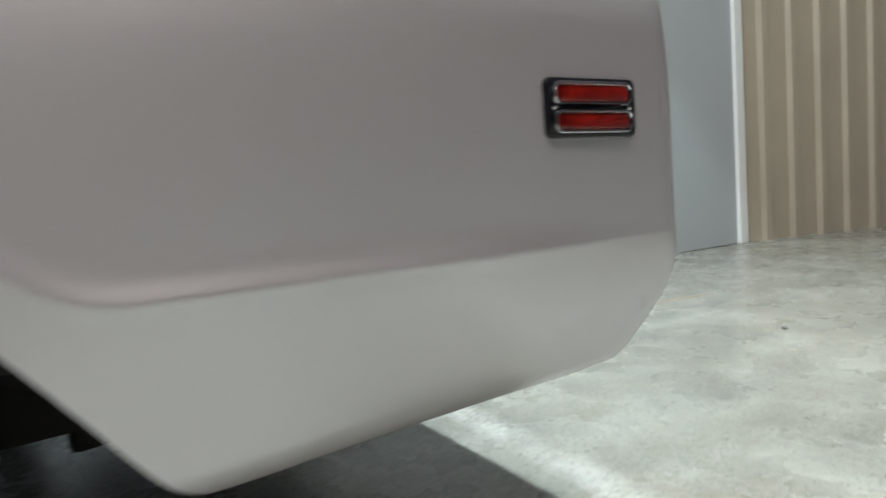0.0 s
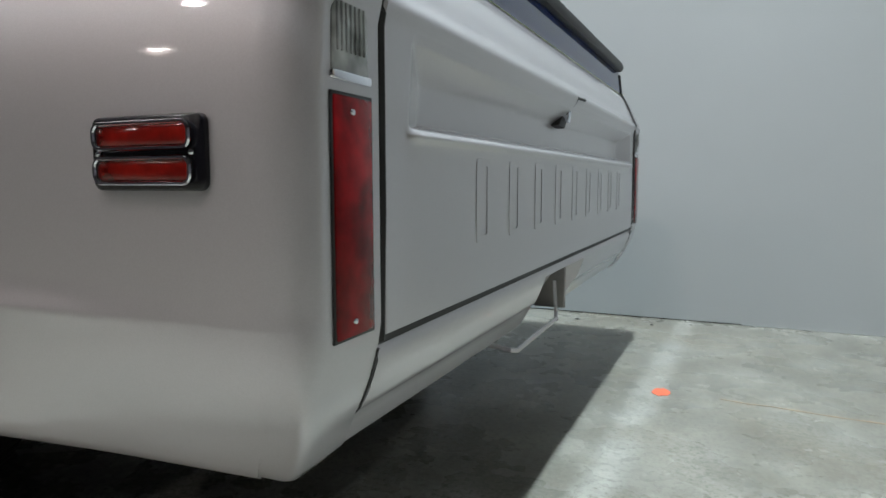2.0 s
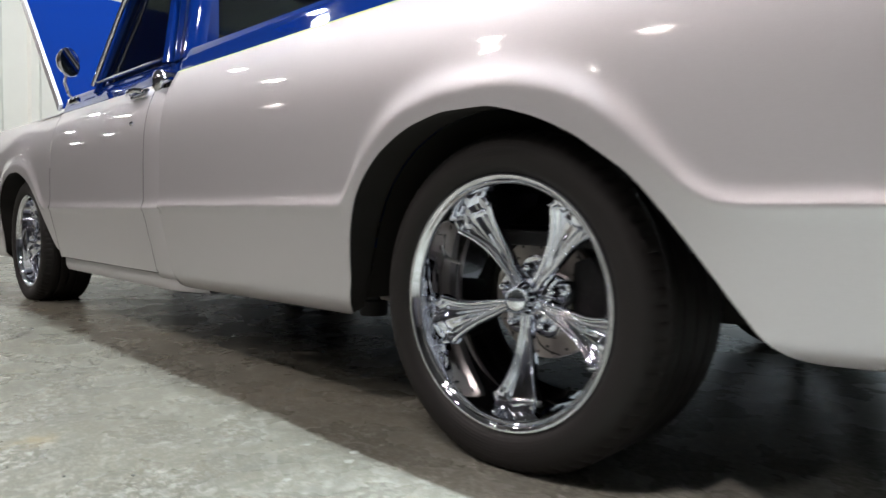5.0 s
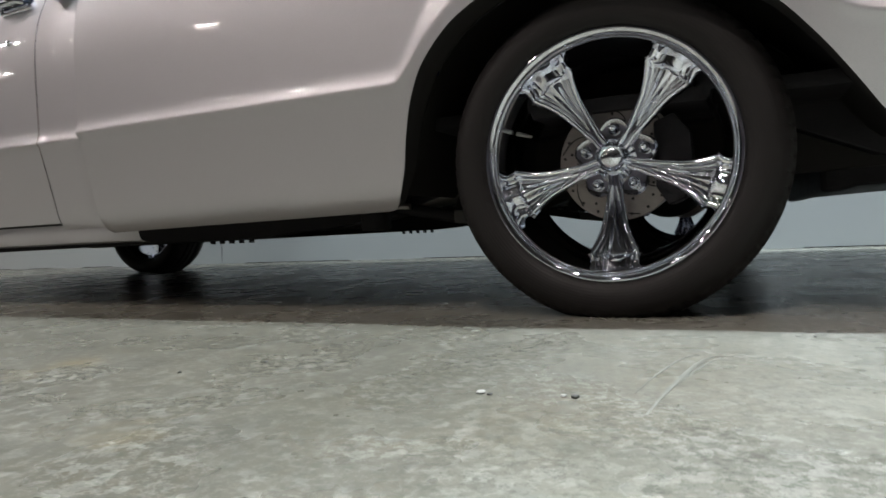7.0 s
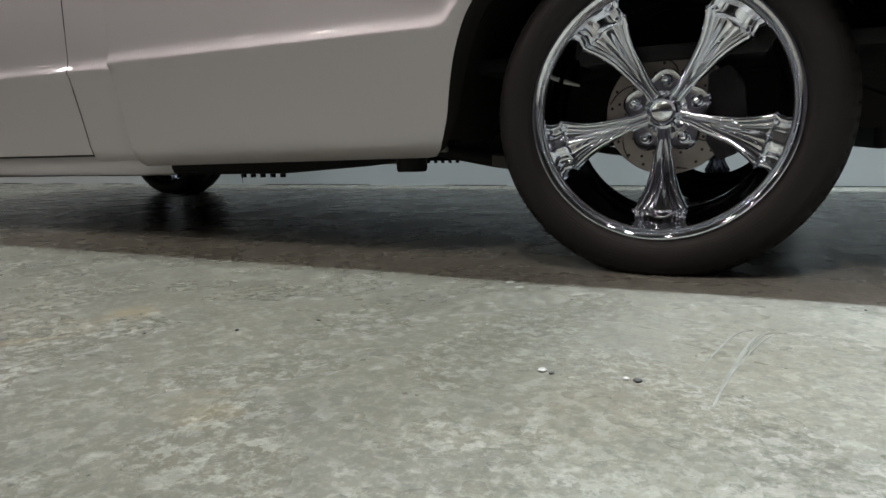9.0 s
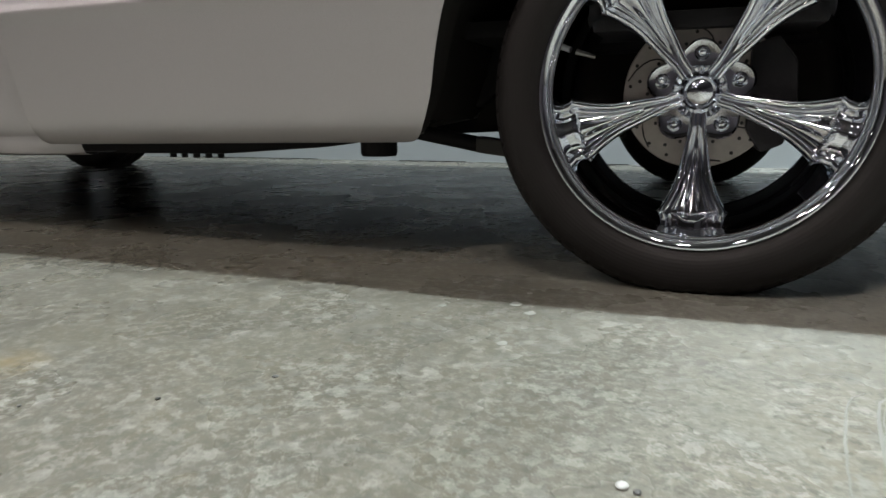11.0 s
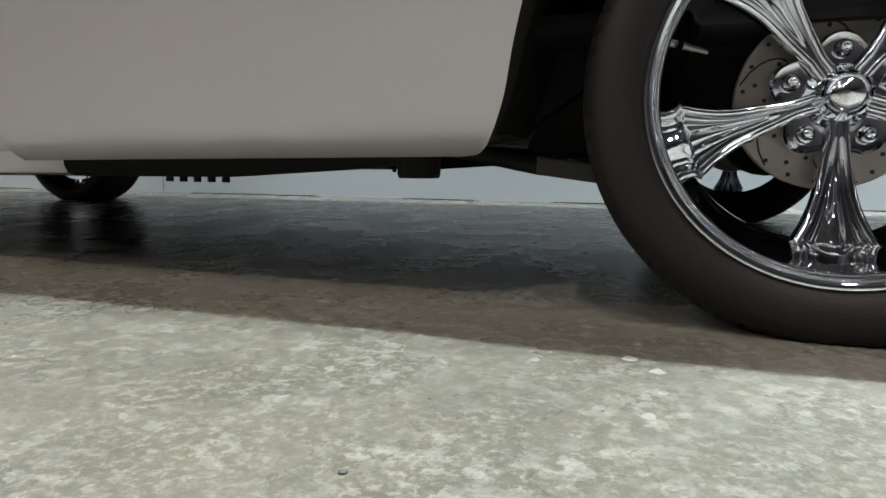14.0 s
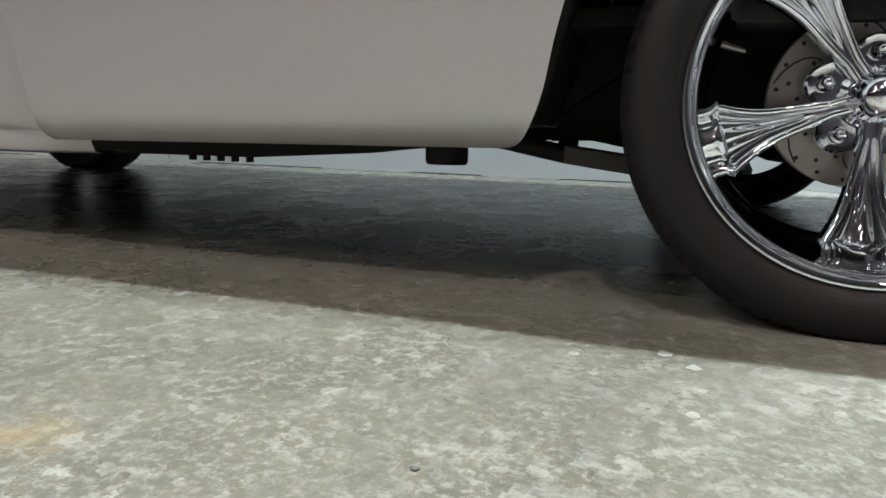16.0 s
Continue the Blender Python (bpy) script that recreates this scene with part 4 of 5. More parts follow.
def build_wheel(name, label, width, front):
    """A wheel at the origin, its lip at y = 0, its axle along y."""
    w = new(name)
    w.parent = truck
    w["label"] = label
    part("tyre", tyre_mesh(width), RUBBER, w, "black low-profile tyre")
    part("rim_lip", rim_mesh(width), CHROME, w, "polished chrome stepped lip")
    part("rim_barrel", barrel_mesh(width), CHROME, w, "polished inside of the rim")
    first = part("spoke", spoke_mesh(), CHROME, w, "flared chrome spoke with two round rails")
    for k in range(1, 5):
        o = first.copy()
        scene.collection.objects.link(o)
        o.rotation_euler = (0, radians(72 * k), 0)
    part("hub", hub_mesh(), CHROME, w, "five-lobed chrome hub")
    part("centre_cap", cap_mesh(), CHROME, w, "domed chrome centre cap")
    nut = None
    for k in range(5):
        a = radians(90 + 72 * k)
        if nut is None:
            nut = part("lug_nut", nut_mesh(), CHROME, w)
            o = nut
        else:
            o = nut.copy()
            scene.collection.objects.link(o)
        o.location = (0.0625 * math.cos(a), 0, 0.0625 * math.sin(a))
    d = part("brake_disc", disc_mesh(), DISC, w, "drilled and slotted iron brake disc")
    hole = None
    for k in range(20):
        a = 2 * math.pi * k / 20
        for r, da in ((0.086, 0.0), (0.102, 0.10), (0.116, 0.20)):
            if (k + (r > 0.1)) % 2 and r != 0.116:
                continue
            if hole is None:
                bm = bmesh.new()
                bmesh.ops.create_cone(bm, cap_ends=True, segments=8, radius1=0.0032, radius2=0.0032, depth=0.002, matrix=Matrix.Rotation(radians(90), 4, "X"))
                o = hole = part("disc_hole", bm, SEAL, d)
            else:
                o = hole.copy()
                scene.collection.objects.link(o)
            o.location = (r * math.cos(a + da), 0.1496, r * math.sin(a + da))
    for k in range(6):
        bm = bmesh.new()
        a0 = 2 * math.pi * (k + 0.3) / 6
        pts = [((0.080 + 0.042 * q) * math.cos(a0 + 0.55 * q * q), 0.1494, (0.080 + 0.042 * q) * math.sin(a0 + 0.55 * q * q)) for q in (i / 6 for i in range(7))]
        tube(bm, pts, 0.0014, 6)
        part("disc_slot", bm, SEAL, d)
    # valve stem on the barrel
    bm = bmesh.new()
    tube(bm, [(-0.200, 0.072, 0.070), (-0.180, 0.074, 0.064), (-0.168, 0.075, 0.060)], [0.005, 0.004, 0.003], 8)
    part("valve_stem", bm, STEEL, w)
    return w


def wheels():
    rear = build_wheel("rear_wheel", "chrome five-spoke wheel with a black low-profile tyre", 0.270, False)
    rear.matrix_local = pose(0.0, 0.045, HUB_Z)
    far = copy_thing(rear, pose(0.0, 2 * YC - 0.045, HUB_Z, 0, 0, 180))
    front = build_wheel("front_wheel", "chrome five-spoke wheel with a narrower tyre", 0.225, True)
    front.matrix_local = pose(AXLE_F, 0.055, HUB_Z, 0, 0, 0)
    copy_thing(front, pose(AXLE_F, 2 * YC - 0.10, HUB_Z, 0, 0, 180))
    for x, ya, yb in ((0.0, 0.22, 0.275), (AXLE_F, 0.205, 0.25)):
        for far_side in (False, True):
            a, b = sorted((side_y(ya, far_side), side_y(yb, far_side)))
            bm = bmesh.new()
            prism(bm, [(x + p, HUB_Z + q) for p, q in ((0.075, 0.075), (0.115, 0.09), (0.145, 0.05), (0.15, -0.02), (0.135, -0.085), (0.10, -0.10), (0.075, -0.06))], "y", a - 0.04, b, 0.006)
            part("brake_caliper", bm, CHASSIS, truck, "black cast brake caliper")


# ---------------------------------------------------------------- underneath
def underbody():
    for far in (False, True):
        bm = bmesh.new()
        outline = [(-3.95, 0.20), (-3.6, 0.17), (-1.15, 0.186), (-0.86, 0.205), (-0.70, 0.225), (-0.45, 0.30), (-0.30, 0.40), (0.25, 0.41), (0.50, 0.30), (1.05, 0.30), (1.05, 0.40), (0.55, 0.41), (0.30, 0.46), (-0.32, 0.46), (-0.55, 0.36), (-0.80, 0.32), (-3.95, 0.34)]
        a, b = sorted((side_y(0.36, far), side_y(0.42, far)))
        prism(bm, outline, "y", a, b, 0.004)
        part("frame_rail", bm, CHASSIS, truck, "black boxed frame rail", False)
        for k in range(5):
            bm = bmesh.new()
            x = -1.336 + 0.040 * k
            y = side_y(0.39, far)
            bmesh.ops.create_cone(bm, cap_ends=True, segments=6, radius1=0.009, radius2=0.009, depth=0.013, matrix=Matrix.Translation((x, y, 0.1795)))
            part("frame_bolt", bm, CHASSIS, truck, "", False)
        # trailing arm, black with a bare grey middle
        y = side_y(0.33, far)
        bm = bmesh.new()
        tube(bm, [(-0.62, y, 0.252), (-0.43, y, 0.216)], 0.017, 12)
        part("trailing_arm", bm, CHASSIS, truck, "black trailing arm")
        bm = bmesh.new()
        prism(bm, [(-0.44, 0.236), (-0.44, 0.202), (-0.27, 0.180), (-0.27, 0.214)], "y", y - 0.022, y + 0.022, 0.004)
        part("trailing_link", bm, ARM, truck, "grey flat trailing link", False)
        # short round canister that hangs below the rail
        bm = bmesh.new()
        rows = [[(-0.660 + r * math.cos(a), side_y(0.29, far) + r * math.sin(a), z) for r, z in ((0.036, 0.30), (0.036, 0.24), (0.041, 0.235), (0.041, 0.200), (0.038, 0.193), (0.0001, 0.192))] for a in (2 * math.pi * k / 24 for k in range(24))]
        grid_faces(bm, rows, closed_u=True)
        bmesh.ops.recalc_face_normals(bm, faces=bm.faces)
        part("air_spring", bm, CHASSIS, truck, "short black round canister")
        bm = bmesh.new()
        tube(bm, [(-0.60, side_y(0.27, far), 0.252), (-0.545, side_y(0.27, far), 0.250)], 0.008, 8)
        part("fitting", bm, STEEL, truck, "bright hose fitting")
    bm = bmesh.new()
    tube(bm, [(0, 0.22, HUB_Z), (0, 2 * YC - 0.22, HUB_Z)], 0.042, 20)
    bmesh.ops.create_uvsphere(bm, u_segments=20, v_segments=12, radius=0.125, matrix=Matrix.Translation((0.02, YC, HUB_Z)))
    part("rear_axle", bm, CHASSIS, truck, "black rear axle with its round housing")
    bm = bmesh.new()
    tube(bm, [(-0.1, YC, HUB_Z), (-2.2, YC, 0.33)], 0.04, 16)
    part("drive_shaft", bm, STEEL, truck)
    bm = bmesh.new()
    tube(bm, [(-2.6, 0.62, 0.24), (-1.5, 0.62, 0.225), (-0.9, 0.62, 0.235), (-0.4, 0.62, 0.33)], 0.032, 14)
    part("exhaust_pipe", bm, STEEL, truck)
    bm = bmesh.new()
    box(bm, (-2.1, 0.54, 0.20), (-1.55, 0.78, 0.33), 0.05, 4)
    part("muffler", bm, STEEL, truck)
    bm = bmesh.new()
    prism(bm, [(0.40, 0.30), (0.40, 0.228), (0.45, 0.232), (0.47, 0.240), (0.95, 0.262), (1.0, 0.30), (1.0, 0.41), (0.42, 0.41)], "y", 0.46, 2 * YC - 0.46, 0.012)
    part("fuel_tank", bm, CHASSIS, truck, "black fuel tank behind the axle", False)
    bm = bmesh.new()
    box(bm, (-2.75, 0.42, 0.23), (-1.52, 2 * YC - 0.42, 0.30), 0.01)
    part("cab_floor", bm, CHASSIS, truck)
    for x in (-2.9, -1.45, -0.75, 0.62):
        bm = bmesh.new()
        box(bm, (x, 0.42, 0.27), (x + 0.08, 2 * YC - 0.42, 0.34), 0.006)
        part("cross_member", bm, CHASSIS, truck)
    bm = bmesh.new()
    box(bm, (-4.0, 0.25, 0.30), (-2.78, 2 * YC - 0.25, 0.40), 0.01)
    part("engine_tray", bm, CHASSIS, truck)


# ---------------------------------------------------------------- cab and front
def cab():
    for far in (False, True):
        flank_panel("cab_corner", -1.614, -1.402, None, 0.94, 0.238, [SILVER], far, "silver cab corner panel", inset=cab_inset, drop=0.011)
        door = flank_panel("door", -2.718, -1.618, None, 0.94, 0.258, [SILVER], far, "silver door with blue window frame", inset=cab_inset, drop=0.011)
        flank_panel("front_fender", -4.10, -2.724, AXLE_F, 0.94, None, [SILVER, LINER], far, "silver front fender", inset=cab_inset, drop=0.011)
        # rocker below the door
        bm = bmesh.new()
        rows = []
        for x in (-2.72, -2.2, -1.616, -1.57, -1.53, -1.49, -1.45, -1.42, -1.388):
            rows.append([(x, side_y(y + cab_inset(x) - 0.030, far), z) for y, z in ((0.100, 0.254), (0.083, 0.252), (0.083, 0.236), (0.086, 0.212), (0.094, 0.197), (0.11, 0.192), (0.19, 0.197))])
        grid_faces(bm, rows, flip=far)
        part("rocker_panel", bm, SILVER, truck)
        # dark behind the shut lines
        bm = bmesh.new()
        for x in (-1.616, -2.721):
            a, b = sorted((side_y(0.10, far), side_y(0.14, far)))
            box(bm, (x - 0.02, a, 0.23), (x + 0.02, b, 0.93))
        a, b = sorted((side_y(0.086, far), side_y(0.13, far)))
        box(bm, (-2.70, a, 0.25), (-1.62, b, 0.262))
        part("shut_line_seal", bm, SEAL, truck, "", False)
        # blue belt above the silver, then the window frame and pillars
        bm = bmesh.new()
        rows = []
        for x in (-2.75, -2.4, -1.9, -1.56, -1.50, -1.44, -1.405):
            q = cab_inset(x)
            rows.append([(x, side_y(y + q, far), z) for y, z in ((0.052, 0.938), (0.050, 0.944), (0.062, 0.96), (0.078, 0.99), (0.090, 1.015), (0.093, 1.024), (0.098, 1.030), (0.115, 1.030))])
        grid_faces(bm, rows, flip=not far)
        bmesh.ops.recalc_face_normals(bm, faces=bm.faces)
        part("belt_panel", bm, BLUE, truck, "blue belt panel under the windows")
        def pillar(nm, base, tip, w0, w1, mat):
            """A leaning post from base (x, y, z) to tip, w wide along x."""
            bm = bmesh.new()
            (x0, y0, z0), (x1, y1, z1) = base, tip
            rows = []
            for k in range(7):
                t = k / 6
                x, y, z = (p + (q - p) * t for p, q in (((x0), x1), (y0, y1), (z0, z1)))
                w = w0 + (w1 - w0) * t
                ring = [(p * w / 2, q) for p, q in ((-1, 0.02), (-0.85, 0.004), (-0.4, 0.0), (-0.1, 0.006), (0.1, 0.006), (0.4, 0.0), (0.85, 0.004), (1, 0.02), (1, 0.07), (-1, 0.07))]
                rows.append([(x + p, side_y(y + q, far), z) for p, q in ring])
            vs = grid_faces(bm, rows, closed_v=True)
            bm.faces.new(vs[0])
            bm.faces.new(vs[-1])
            bmesh.ops.recalc_face_normals(bm, faces=bm.faces)
            return part(nm, bm, mat, truck)
        pillar("rear_pillar", (-1.525, 0.105, 1.02), (-1.60, 0.205, 1.56), 0.115, 0.15, BLUE)
        pillar("door_frame_post", (-1.615, 0.092, 1.02), (-1.69, 0.195, 1.55), 0.045, 0.04, BLUE)
        pillar("front_pillar", (-2.36, 0.10, 1.00), (-2.00, 0.20, 1.56), 0.05, 0.06, BLUE)
        bm = bmesh.new()
        tube(bm, [(-2.335, side_y(0.088, far), 1.025), (-2.16, side_y(0.135, far), 1.30), (-2.02, side_y(0.178, far), 1.52), (-1.95, side_y(0.19, far), 1.56), (-1.66, side_y(0.19, far), 1.57)], 0.010, 10)
        part("drip_rail", bm, CHROME, truck, "chrome window trim")
        bm = bmesh.new()
        tube(bm, [(-2.34, side_y(0.100, far), 1.036), (-1.63, side_y(0.100, far), 1.036)], 0.006, 8)
        part("window_trim", bm, CHROME, truck, "bright trim under the side window")
        bm = bmesh.new()
        prism(bm, [(-2.33, 1.02), (-1.62, 1.02), (-1.69, 1.55), (-2.01, 1.55)], "y", 0.0, 0.004)
        for v in bm.verts:
            v.co.y = side_y(0.118 + (v.co.z - 1.02) * 0.19 + v.co.y, far)
        bmesh.ops.recalc_face_normals(bm, faces=bm.faces)
        g = part("side_glass", bm, GLASS, truck, "tinted side window", False)
        g.visible_shadow = False
        # door handle, lock and filler cap
        if not far:
            bm = bmesh.new()
            box(bm, (-1.795, 0.040, 0.893), (-1.655, 0.066, 0.925), 0.008, 3)
            h = part("handle", bm, CHROME, door, "chrome door handle")
            bm = bmesh.new()
            tube(bm, [(-1.785, 0.030, 0.912), (-1.74, 0.014, 0.915), (-1.68, 0.014, 0.915), (-1.665, 0.030, 0.914)], 0.009, 10)
            part("pull", bm, CHROME, h)
            bm = bmesh.new()
            bmesh.ops.create_uvsphere(bm, u_segments=14, v_segments=8, radius=0.010, matrix=Matrix.Translation((-1.735, 0.026, 0.80)))
            part("lock", bm, CHROME, door, "chrome key lock")
            bm = bmesh.new()
            rows = [[(-1.520 + r * math.cos(a), y, 0.930 + r * math.sin(a)) for r, y in ((0.040, 0.085), (0.040, 0.036), (0.036, 0.026), (0.026, 0.020), (0.014, 0.016), (0.0001, 0.015))] for a in (2 * math.pi * k / 28 for k in range(28))]
            grid_faces(bm, rows, closed_u=True)
            bmesh.ops.recalc_face_normals(bm, faces=bm.faces)
            part("filler_cap", bm, CHROME, truck, "round chrome fuel filler cap")
            # mirror on a bent arm
            bm = bmesh.new()
            tube(bm, [(-2.43, 0.045, 0.965), (-2.40, 0.01, 0.985), (-2.33, -0.025, 1.02), (-2.27, -0.035, 1.055)], 0.007, 10)
            mir = part("mirror", bm, CHROME, door, "round chrome door mirror on a bent arm")
            bm = bmesh.new()
            rows = [[(0.065 * math.cos(a) * r, y, 0.060 * math.sin(a) * r) for r, y in ((0.0001, -0.035), (0.35, -0.033), (0.7, -0.024), (0.95, -0.006), (1.0, 0.004), (0.97, 0.008), (0.93, 0.006), (0.0001, 0.006))] for a in (2 * math.pi * k / 32 for k in range(32))]
            grid_faces(bm, rows, closed_u=True)
            bmesh.ops.transform(bm, verts=bm.verts, matrix=Matrix.Translation((-2.245, -0.035, 1.09)) @ Matrix.Rotation(radians(-50), 4, "Z"))
            bmesh.ops.recalc_face_normals(bm, faces=bm.faces)
            part("mirror_head", bm, CHROME, mir)
            bm = bmesh.new()
            box(bm, (-2.49, 0.030, 0.950), (-2.38, 0.052, 0.976), 0.006, 3)
            part("mirror_base", bm, CHROME, mir)
    # roof, rear wall with its window, cowl
    bm = bmesh.new()
    rows = []
    for x, dz in ((-2.06, -0.03), (-2.02, 0.0), (-1.9, 0.03), (-1.7, 0.035), (-1.56, 0.02), (-1.50, -0.01), (-1.475, -0.05)):
        row = []
        for k in range(21):
            u = -1 + 2 * k / 20
            row.append((x, YC + u * 0.80, 1.585 + dz - 0.06 * abs(u) ** 6))
        rows.append(row)
    grid_faces(bm, rows)
    bmesh.ops.recalc_face_normals(bm, faces=bm.faces)
    bmesh.ops.solidify(bm, geom=bm.faces[:], thickness=0.04)
    part("roof", bm, BLUE, truck, "blue cab roof")
    bm = bmesh.new()
    for lo, hi in (((0.16, 0.30), (2 * YC - 0.16, 1.10)), ((0.16, 1.47), (2 * YC - 0.16, 1.59)), ((0.16, 1.10), (0.25, 1.47)), ((2 * YC - 0.25, 1.10), (2 * YC - 0.16, 1.47))):
        box(bm, (-1.535, lo[0], lo[1]), (-1.505, hi[0], hi[1]), 0.004)
    part("cab_rear_wall", bm, BLUE, truck, "blue back wall of the cab")
    bm = bmesh.new()
    box(bm, (-1.523, 0.245, 1.095), (-1.517, 2 * YC - 0.245, 1.475))
    g = part("rear_glass", bm, GLASS, truck, "tinted rear window", False)
    g.visible_shadow = False
    bm = bmesh.new()
    prism(bm, [(-2.36, 1.0), (-2.35, 1.0), (-2.01, 1.56), (-2.02, 1.56)], "y", 0.16, 2 * YC - 0.16)
    g = part("windshield", bm, GLASS, truck, "raked windshield", False)
    g.visible_shadow = False
    bm = bmesh.new()
    box(bm, (-2.80, 0.10, 0.90), (-2.34, 2 * YC - 0.10, 1.00), 0.03, 3)
    part("cowl", bm, BLUE, truck, "blue cowl ahead of the windshield")
    bm = bmesh.new()
    box(bm, (-1.72, 0.25, 0.55), (-1.56, 2 * YC - 0.25, 1.16), 0.05, 3)
    box(bm, (-2.15, 0.25, 0.50), (-1.62, 2 * YC - 0.25, 0.68), 0.05, 3)
    part("bench_seat", bm, SEAT, truck, "brown bench seat inside the cab")
    bm = bmesh.new()
    box(bm, (-2.40, 0.16, 0.72), (-2.22, 2 * YC - 0.16, 1.0), 0.03, 3)
    part("dashboard", bm, INTERIOR, truck)
    # fender tops and nose
    for far in (False, True):
        bm = bmesh.new()
        rows = []
        for k in range(15):
            x = -4.10 + 1.376 * k / 14
            drop = 0.0 if x > -3.2 else -0.06 * ((-3.2 - x) / 0.9) ** 1.5
            rows.append([(x, side_y(y, far), z + (drop if y > 0.055 else 0)) for y, z in ((0.070, 0.9385), (0.080, 0.945), (0.095, 0.956), (0.13, 0.966), (0.20, 0.962), (0.22, 0.94), (0.22, 0.88))])
        grid_faces(bm, rows, flip=not far)
        bmesh.ops.recalc_face_normals(bm, faces=bm.faces)
        part("fender_top", bm, SILVER, truck)
        bm = bmesh.new()
        rows = []
        for k in range(41):
            u = ARCH_F + 0.004 + (ARCH_R - ARCH_F - 0.008) * k / 40
            z = OPENING(u) + 0.014
            rows.append([(AXLE_F + u * 1.01, side_y(y, far), z + (0.02 if y > 0.1 else 0)) for y in (0.092, 0.12, 0.38)])
        grid_faces(bm, rows, flip=not far)
        part("front_wheel_well", bm, LINER, truck, "black front wheel well")
    bm = bmesh.new()
    box(bm, (-4.16, 0.05, 0.30), (-4.06, 2 * YC - 0.05, 0.86), 0.03, 3)
    part("nose_panel", bm, SILVER, truck, "silver nose panel")
    bm = bmesh.new()
    box(bm, (-3.95, 0.42, 0.42), (-2.85, 2 * YC - 0.42, 0.80), 0.08, 3)
    part("engine", bm, CHASSIS, truck, "dark engine bay contents")
    # raised hood: hinged at the cowl, nose up
    hood = new("hood")
    hood.parent = truck
    hood["label"] = "raised blue hood with a silver edge"
    bm = bmesh.new()
    rows = []
    for k in range(13):
        s = 1.15 * k / 12
        row = []
        for j in range(21):
            u = -1 + 2 * j / 20
            row.append((s, u * 0.87, -0.030 * abs(u) ** 8 + 0.02 * (1 - u * u)))
        rows.append(row)
    grid_faces(bm, rows, flip=True)
    bmesh.ops.recalc_face_normals(bm, faces=bm.faces)
    bmesh.ops.solidify(bm, geom=bm.faces[:], thickness=0.006)
    m = Matrix.Translation((-3.12, YC, 1.045)) @ Matrix.Rotation(radians(180), 4, "Z") @ Matrix.Rotation(radians(-46), 4, "Y")
    bmesh.ops.transform(bm, verts=bm.verts, matrix=m)
    part("hood_skin", bm, BLUE, hood, "blue hood skin")
    for sgn in (-1, 1):
        bm = bmesh.new()
        box(bm, (0.0, sgn * 0.870 - 0.010, -0.05), (1.15, sgn * 0.870 + 0.010, -0.004), 0.004)
        bmesh.ops.transform(bm, verts=bm.verts, matrix=m)
        part("hood_edge", bm, SILVER, hood, "silver turned-down hood edge")
        bm = bmesh.new()
        tube(bm, [(-2.86, YC + sgn * 0.80, 0.96), (-2.98, YC + sgn * 0.82, 1.03), (-3.14, YC + sgn * 0.83, 1.05)], 0.012, 8)
        part("hood_hinge", bm, STEEL, hood, "steel hood hinge")


bed()
tailgate()
tail_details()
marker_light(1.001, 0.665, False)
marker_light(1.001, 0.665, True)
wheels()
underbody()
cab()


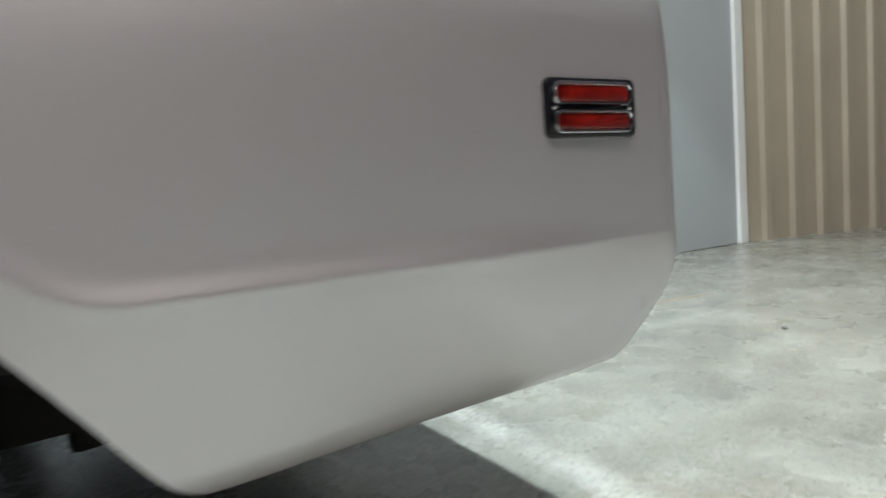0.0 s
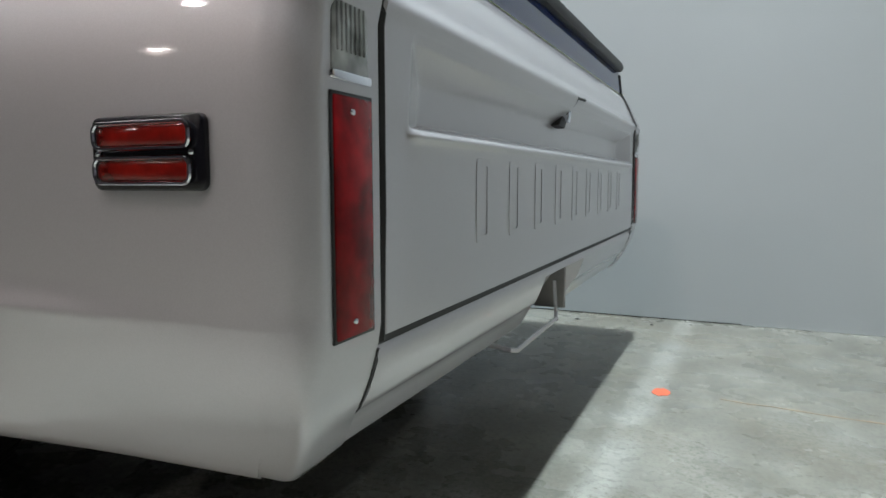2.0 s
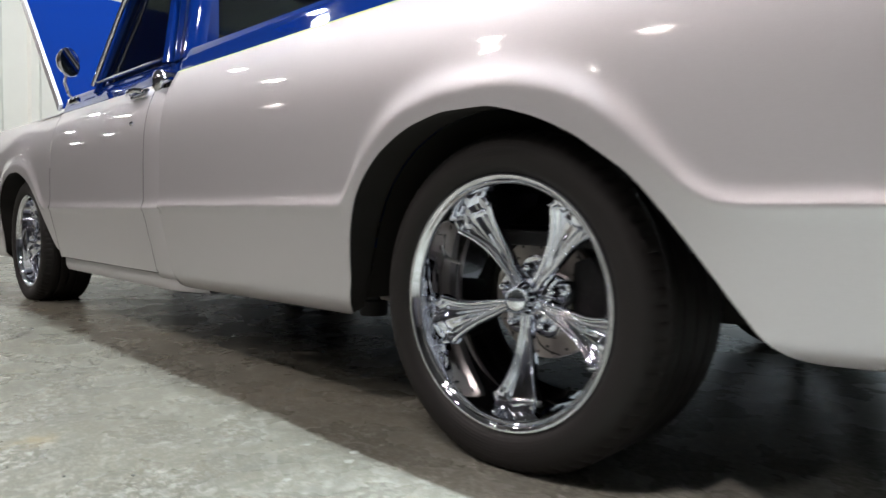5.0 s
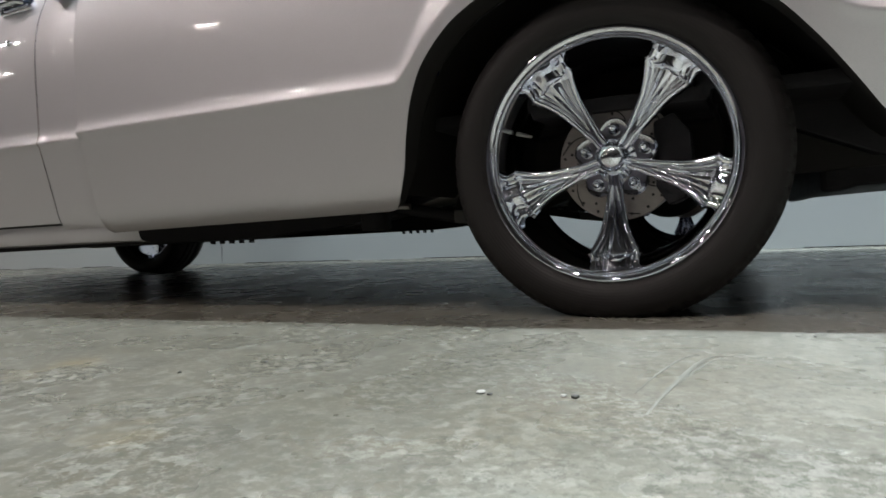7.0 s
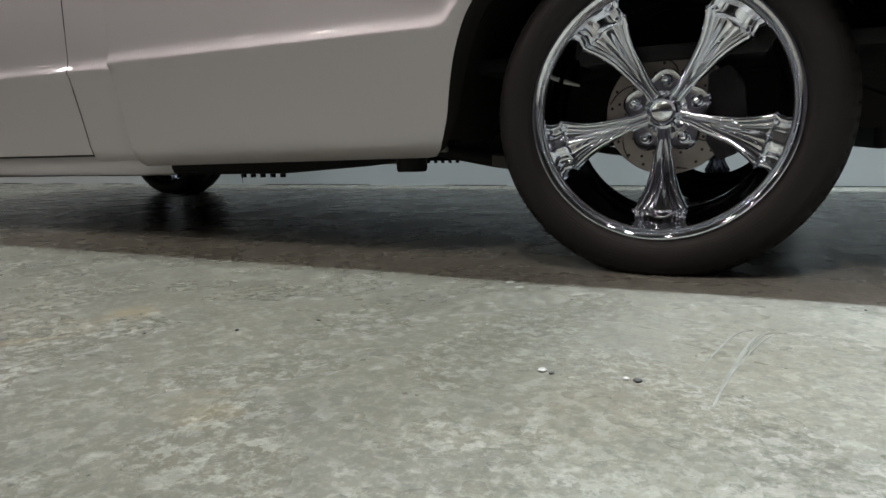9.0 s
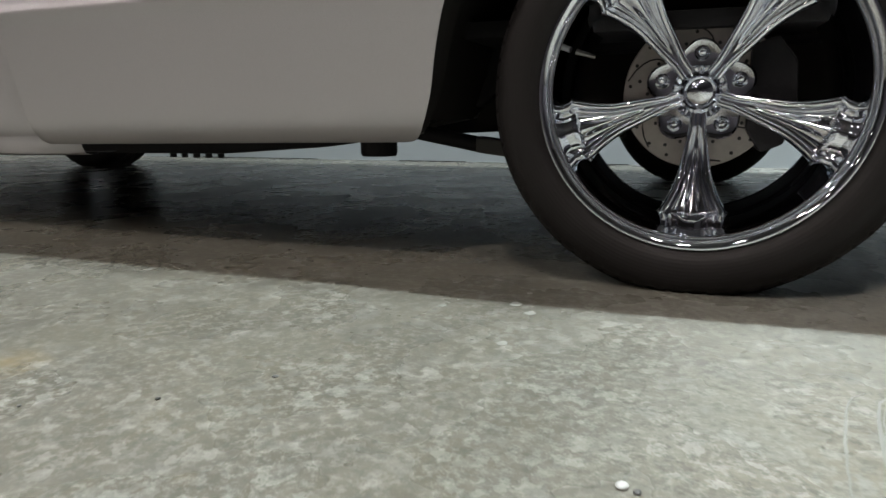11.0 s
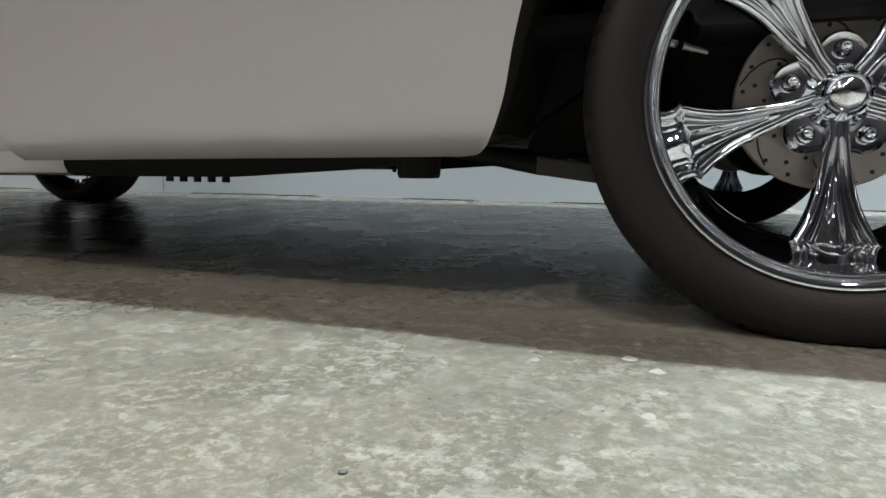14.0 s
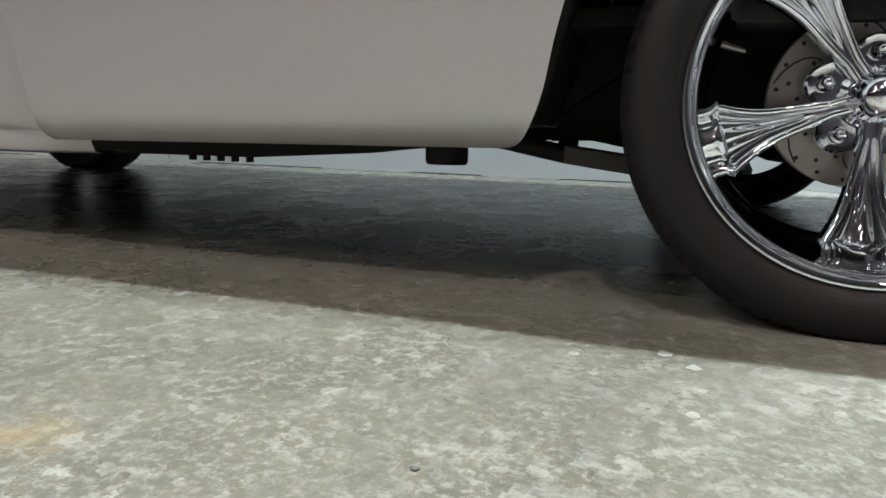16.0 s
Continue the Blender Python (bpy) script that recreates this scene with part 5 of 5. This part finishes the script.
# ---------------------------------------------------------------- marks and grit on the floor
def floor_marks():
    bm = bmesh.new()
    rng = random.Random(9)
    pts = [(1.339 + (0.028 + rng.uniform(-0.005, 0.004)) * math.cos(a), 1.545 + (0.040 + rng.uniform(-0.008, 0.006)) * math.sin(a)) for a in (2 * math.pi * k / 18 for k in range(18))]
    prism(bm, pts, "z", 0.0, 0.0012)
    tagged(link_mesh("paint_mark", bm, ORANGE, smooth=False), "small orange spray paint dot on the concrete floor", "paint mark")
    bm = bmesh.new()
    up, dn = [], []
    for k in range(40):
        x = 1.50 + 1.6 * k / 39
        y = 1.545 - 0.09 * (x - 1.5) + rng.uniform(-0.004, 0.004)
        w = rng.uniform(0.002, 0.006)
        up.append((x, y + w))
        dn.append((x, y - w))
    prism(bm, dn + up[::-1], "z", 0.0, 0.0008)
    tagged(link_mesh("rust_line", bm, RUSTLINE, smooth=False), "faint rust-brown line on the concrete floor", "floor line")
    spots = [(-0.038, -0.564, 0.009, CHIP), (-0.026, -0.568, 0.006, GRIT), (0.068, -0.558, 0.008, GRIT), (0.055, -0.556, 0.006, CHIP), (0.872, 2.486, 0.016, GRIT), (1.20, 2.50, 0.010, GRIT), (1.36, 2.56, 0.010, GRIT), (0.33, -0.13, 0.004, GRIT), (-0.50, -0.56, 0.005, GRIT), (-0.42, -0.47, 0.006, GRIT), (-0.62, -0.62, 0.004, GRIT), (2.63, 0.75, 0.02, GRIT)]
    for x, y, r, mat in spots:
        bm = bmesh.new()
        bmesh.ops.create_icosphere(bm, subdivisions=2, radius=r * 0.6)
        for v in bm.verts:
            v.co *= 1 + 0.35 * noise.noise(v.co * (0.9 / r) + Vector((x * 9, y * 9, 0)))
            v.co.z *= 0.45
        low = min(v.co.z for v in bm.verts)
        bmesh.ops.translate(bm, verts=bm.verts, vec=(x, y, -low * 0.8))
        tagged(link_mesh("floor_grit", bm, mat), "small chip of grit lying on the concrete floor", "debris", "grit on the floor")
    # bare spots where the sealer has flaked off
    for x, y, r in ((-0.210, -0.146, 0.009), (-0.241, -0.108, 0.010), (-0.213, -0.282, 0.007), (-0.343, -0.150, 0.007), (-0.727, 0.046, 0.010), (-0.680, -0.060, 0.010)):
        bm = bmesh.new()
        ring = [(x + r * rng.uniform(0.65, 1.2) * math.cos(a), y + 1.25 * r * rng.uniform(0.65, 1.2) * math.sin(a)) for a in (2 * math.pi * k / 11 for k in range(11))]
        prism(bm, ring, "z", 0.0, 0.0004)
        tagged(link_mesh("bare_spot", bm, SCUFF, smooth=False), "small pale bare spot in the worn concrete floor", "floor spot", "bare spots on the floor")
    # pale scuffs beside the rear wheel
    for k, (dx, ln, w) in enumerate(((0.0, 0.30, 0.0022), (-0.022, 0.22, 0.0014), (0.020, 0.16, 0.0012), (0.008, 0.24, 0.0010))):
        bm = bmesh.new()
        pts = []
        for i in range(15):
            q = i / 14
            pts.append((0.199 + dx - 0.052 * math.sqrt(q) + rng.uniform(-0.001, 0.001), -0.302 - ln * q))
        wide = [w * (0.3 + 0.7 * math.sin(math.pi * (i + 1) / 16)) for i in range(15)]
        prism(bm, [(p[0] + v, p[1]) for p, v in zip(pts, wide)] + [(p[0] - v, p[1]) for p, v in zip(pts[::-1], wide[::-1])], "z", 0.0, 0.0004 + 0.0001 * k)
        tagged(link_mesh("scuff", bm, SCUFF, smooth=False), "thin pale curved scuff on the concrete floor", "scuff", "scuffs by the wheel")


floor_marks()
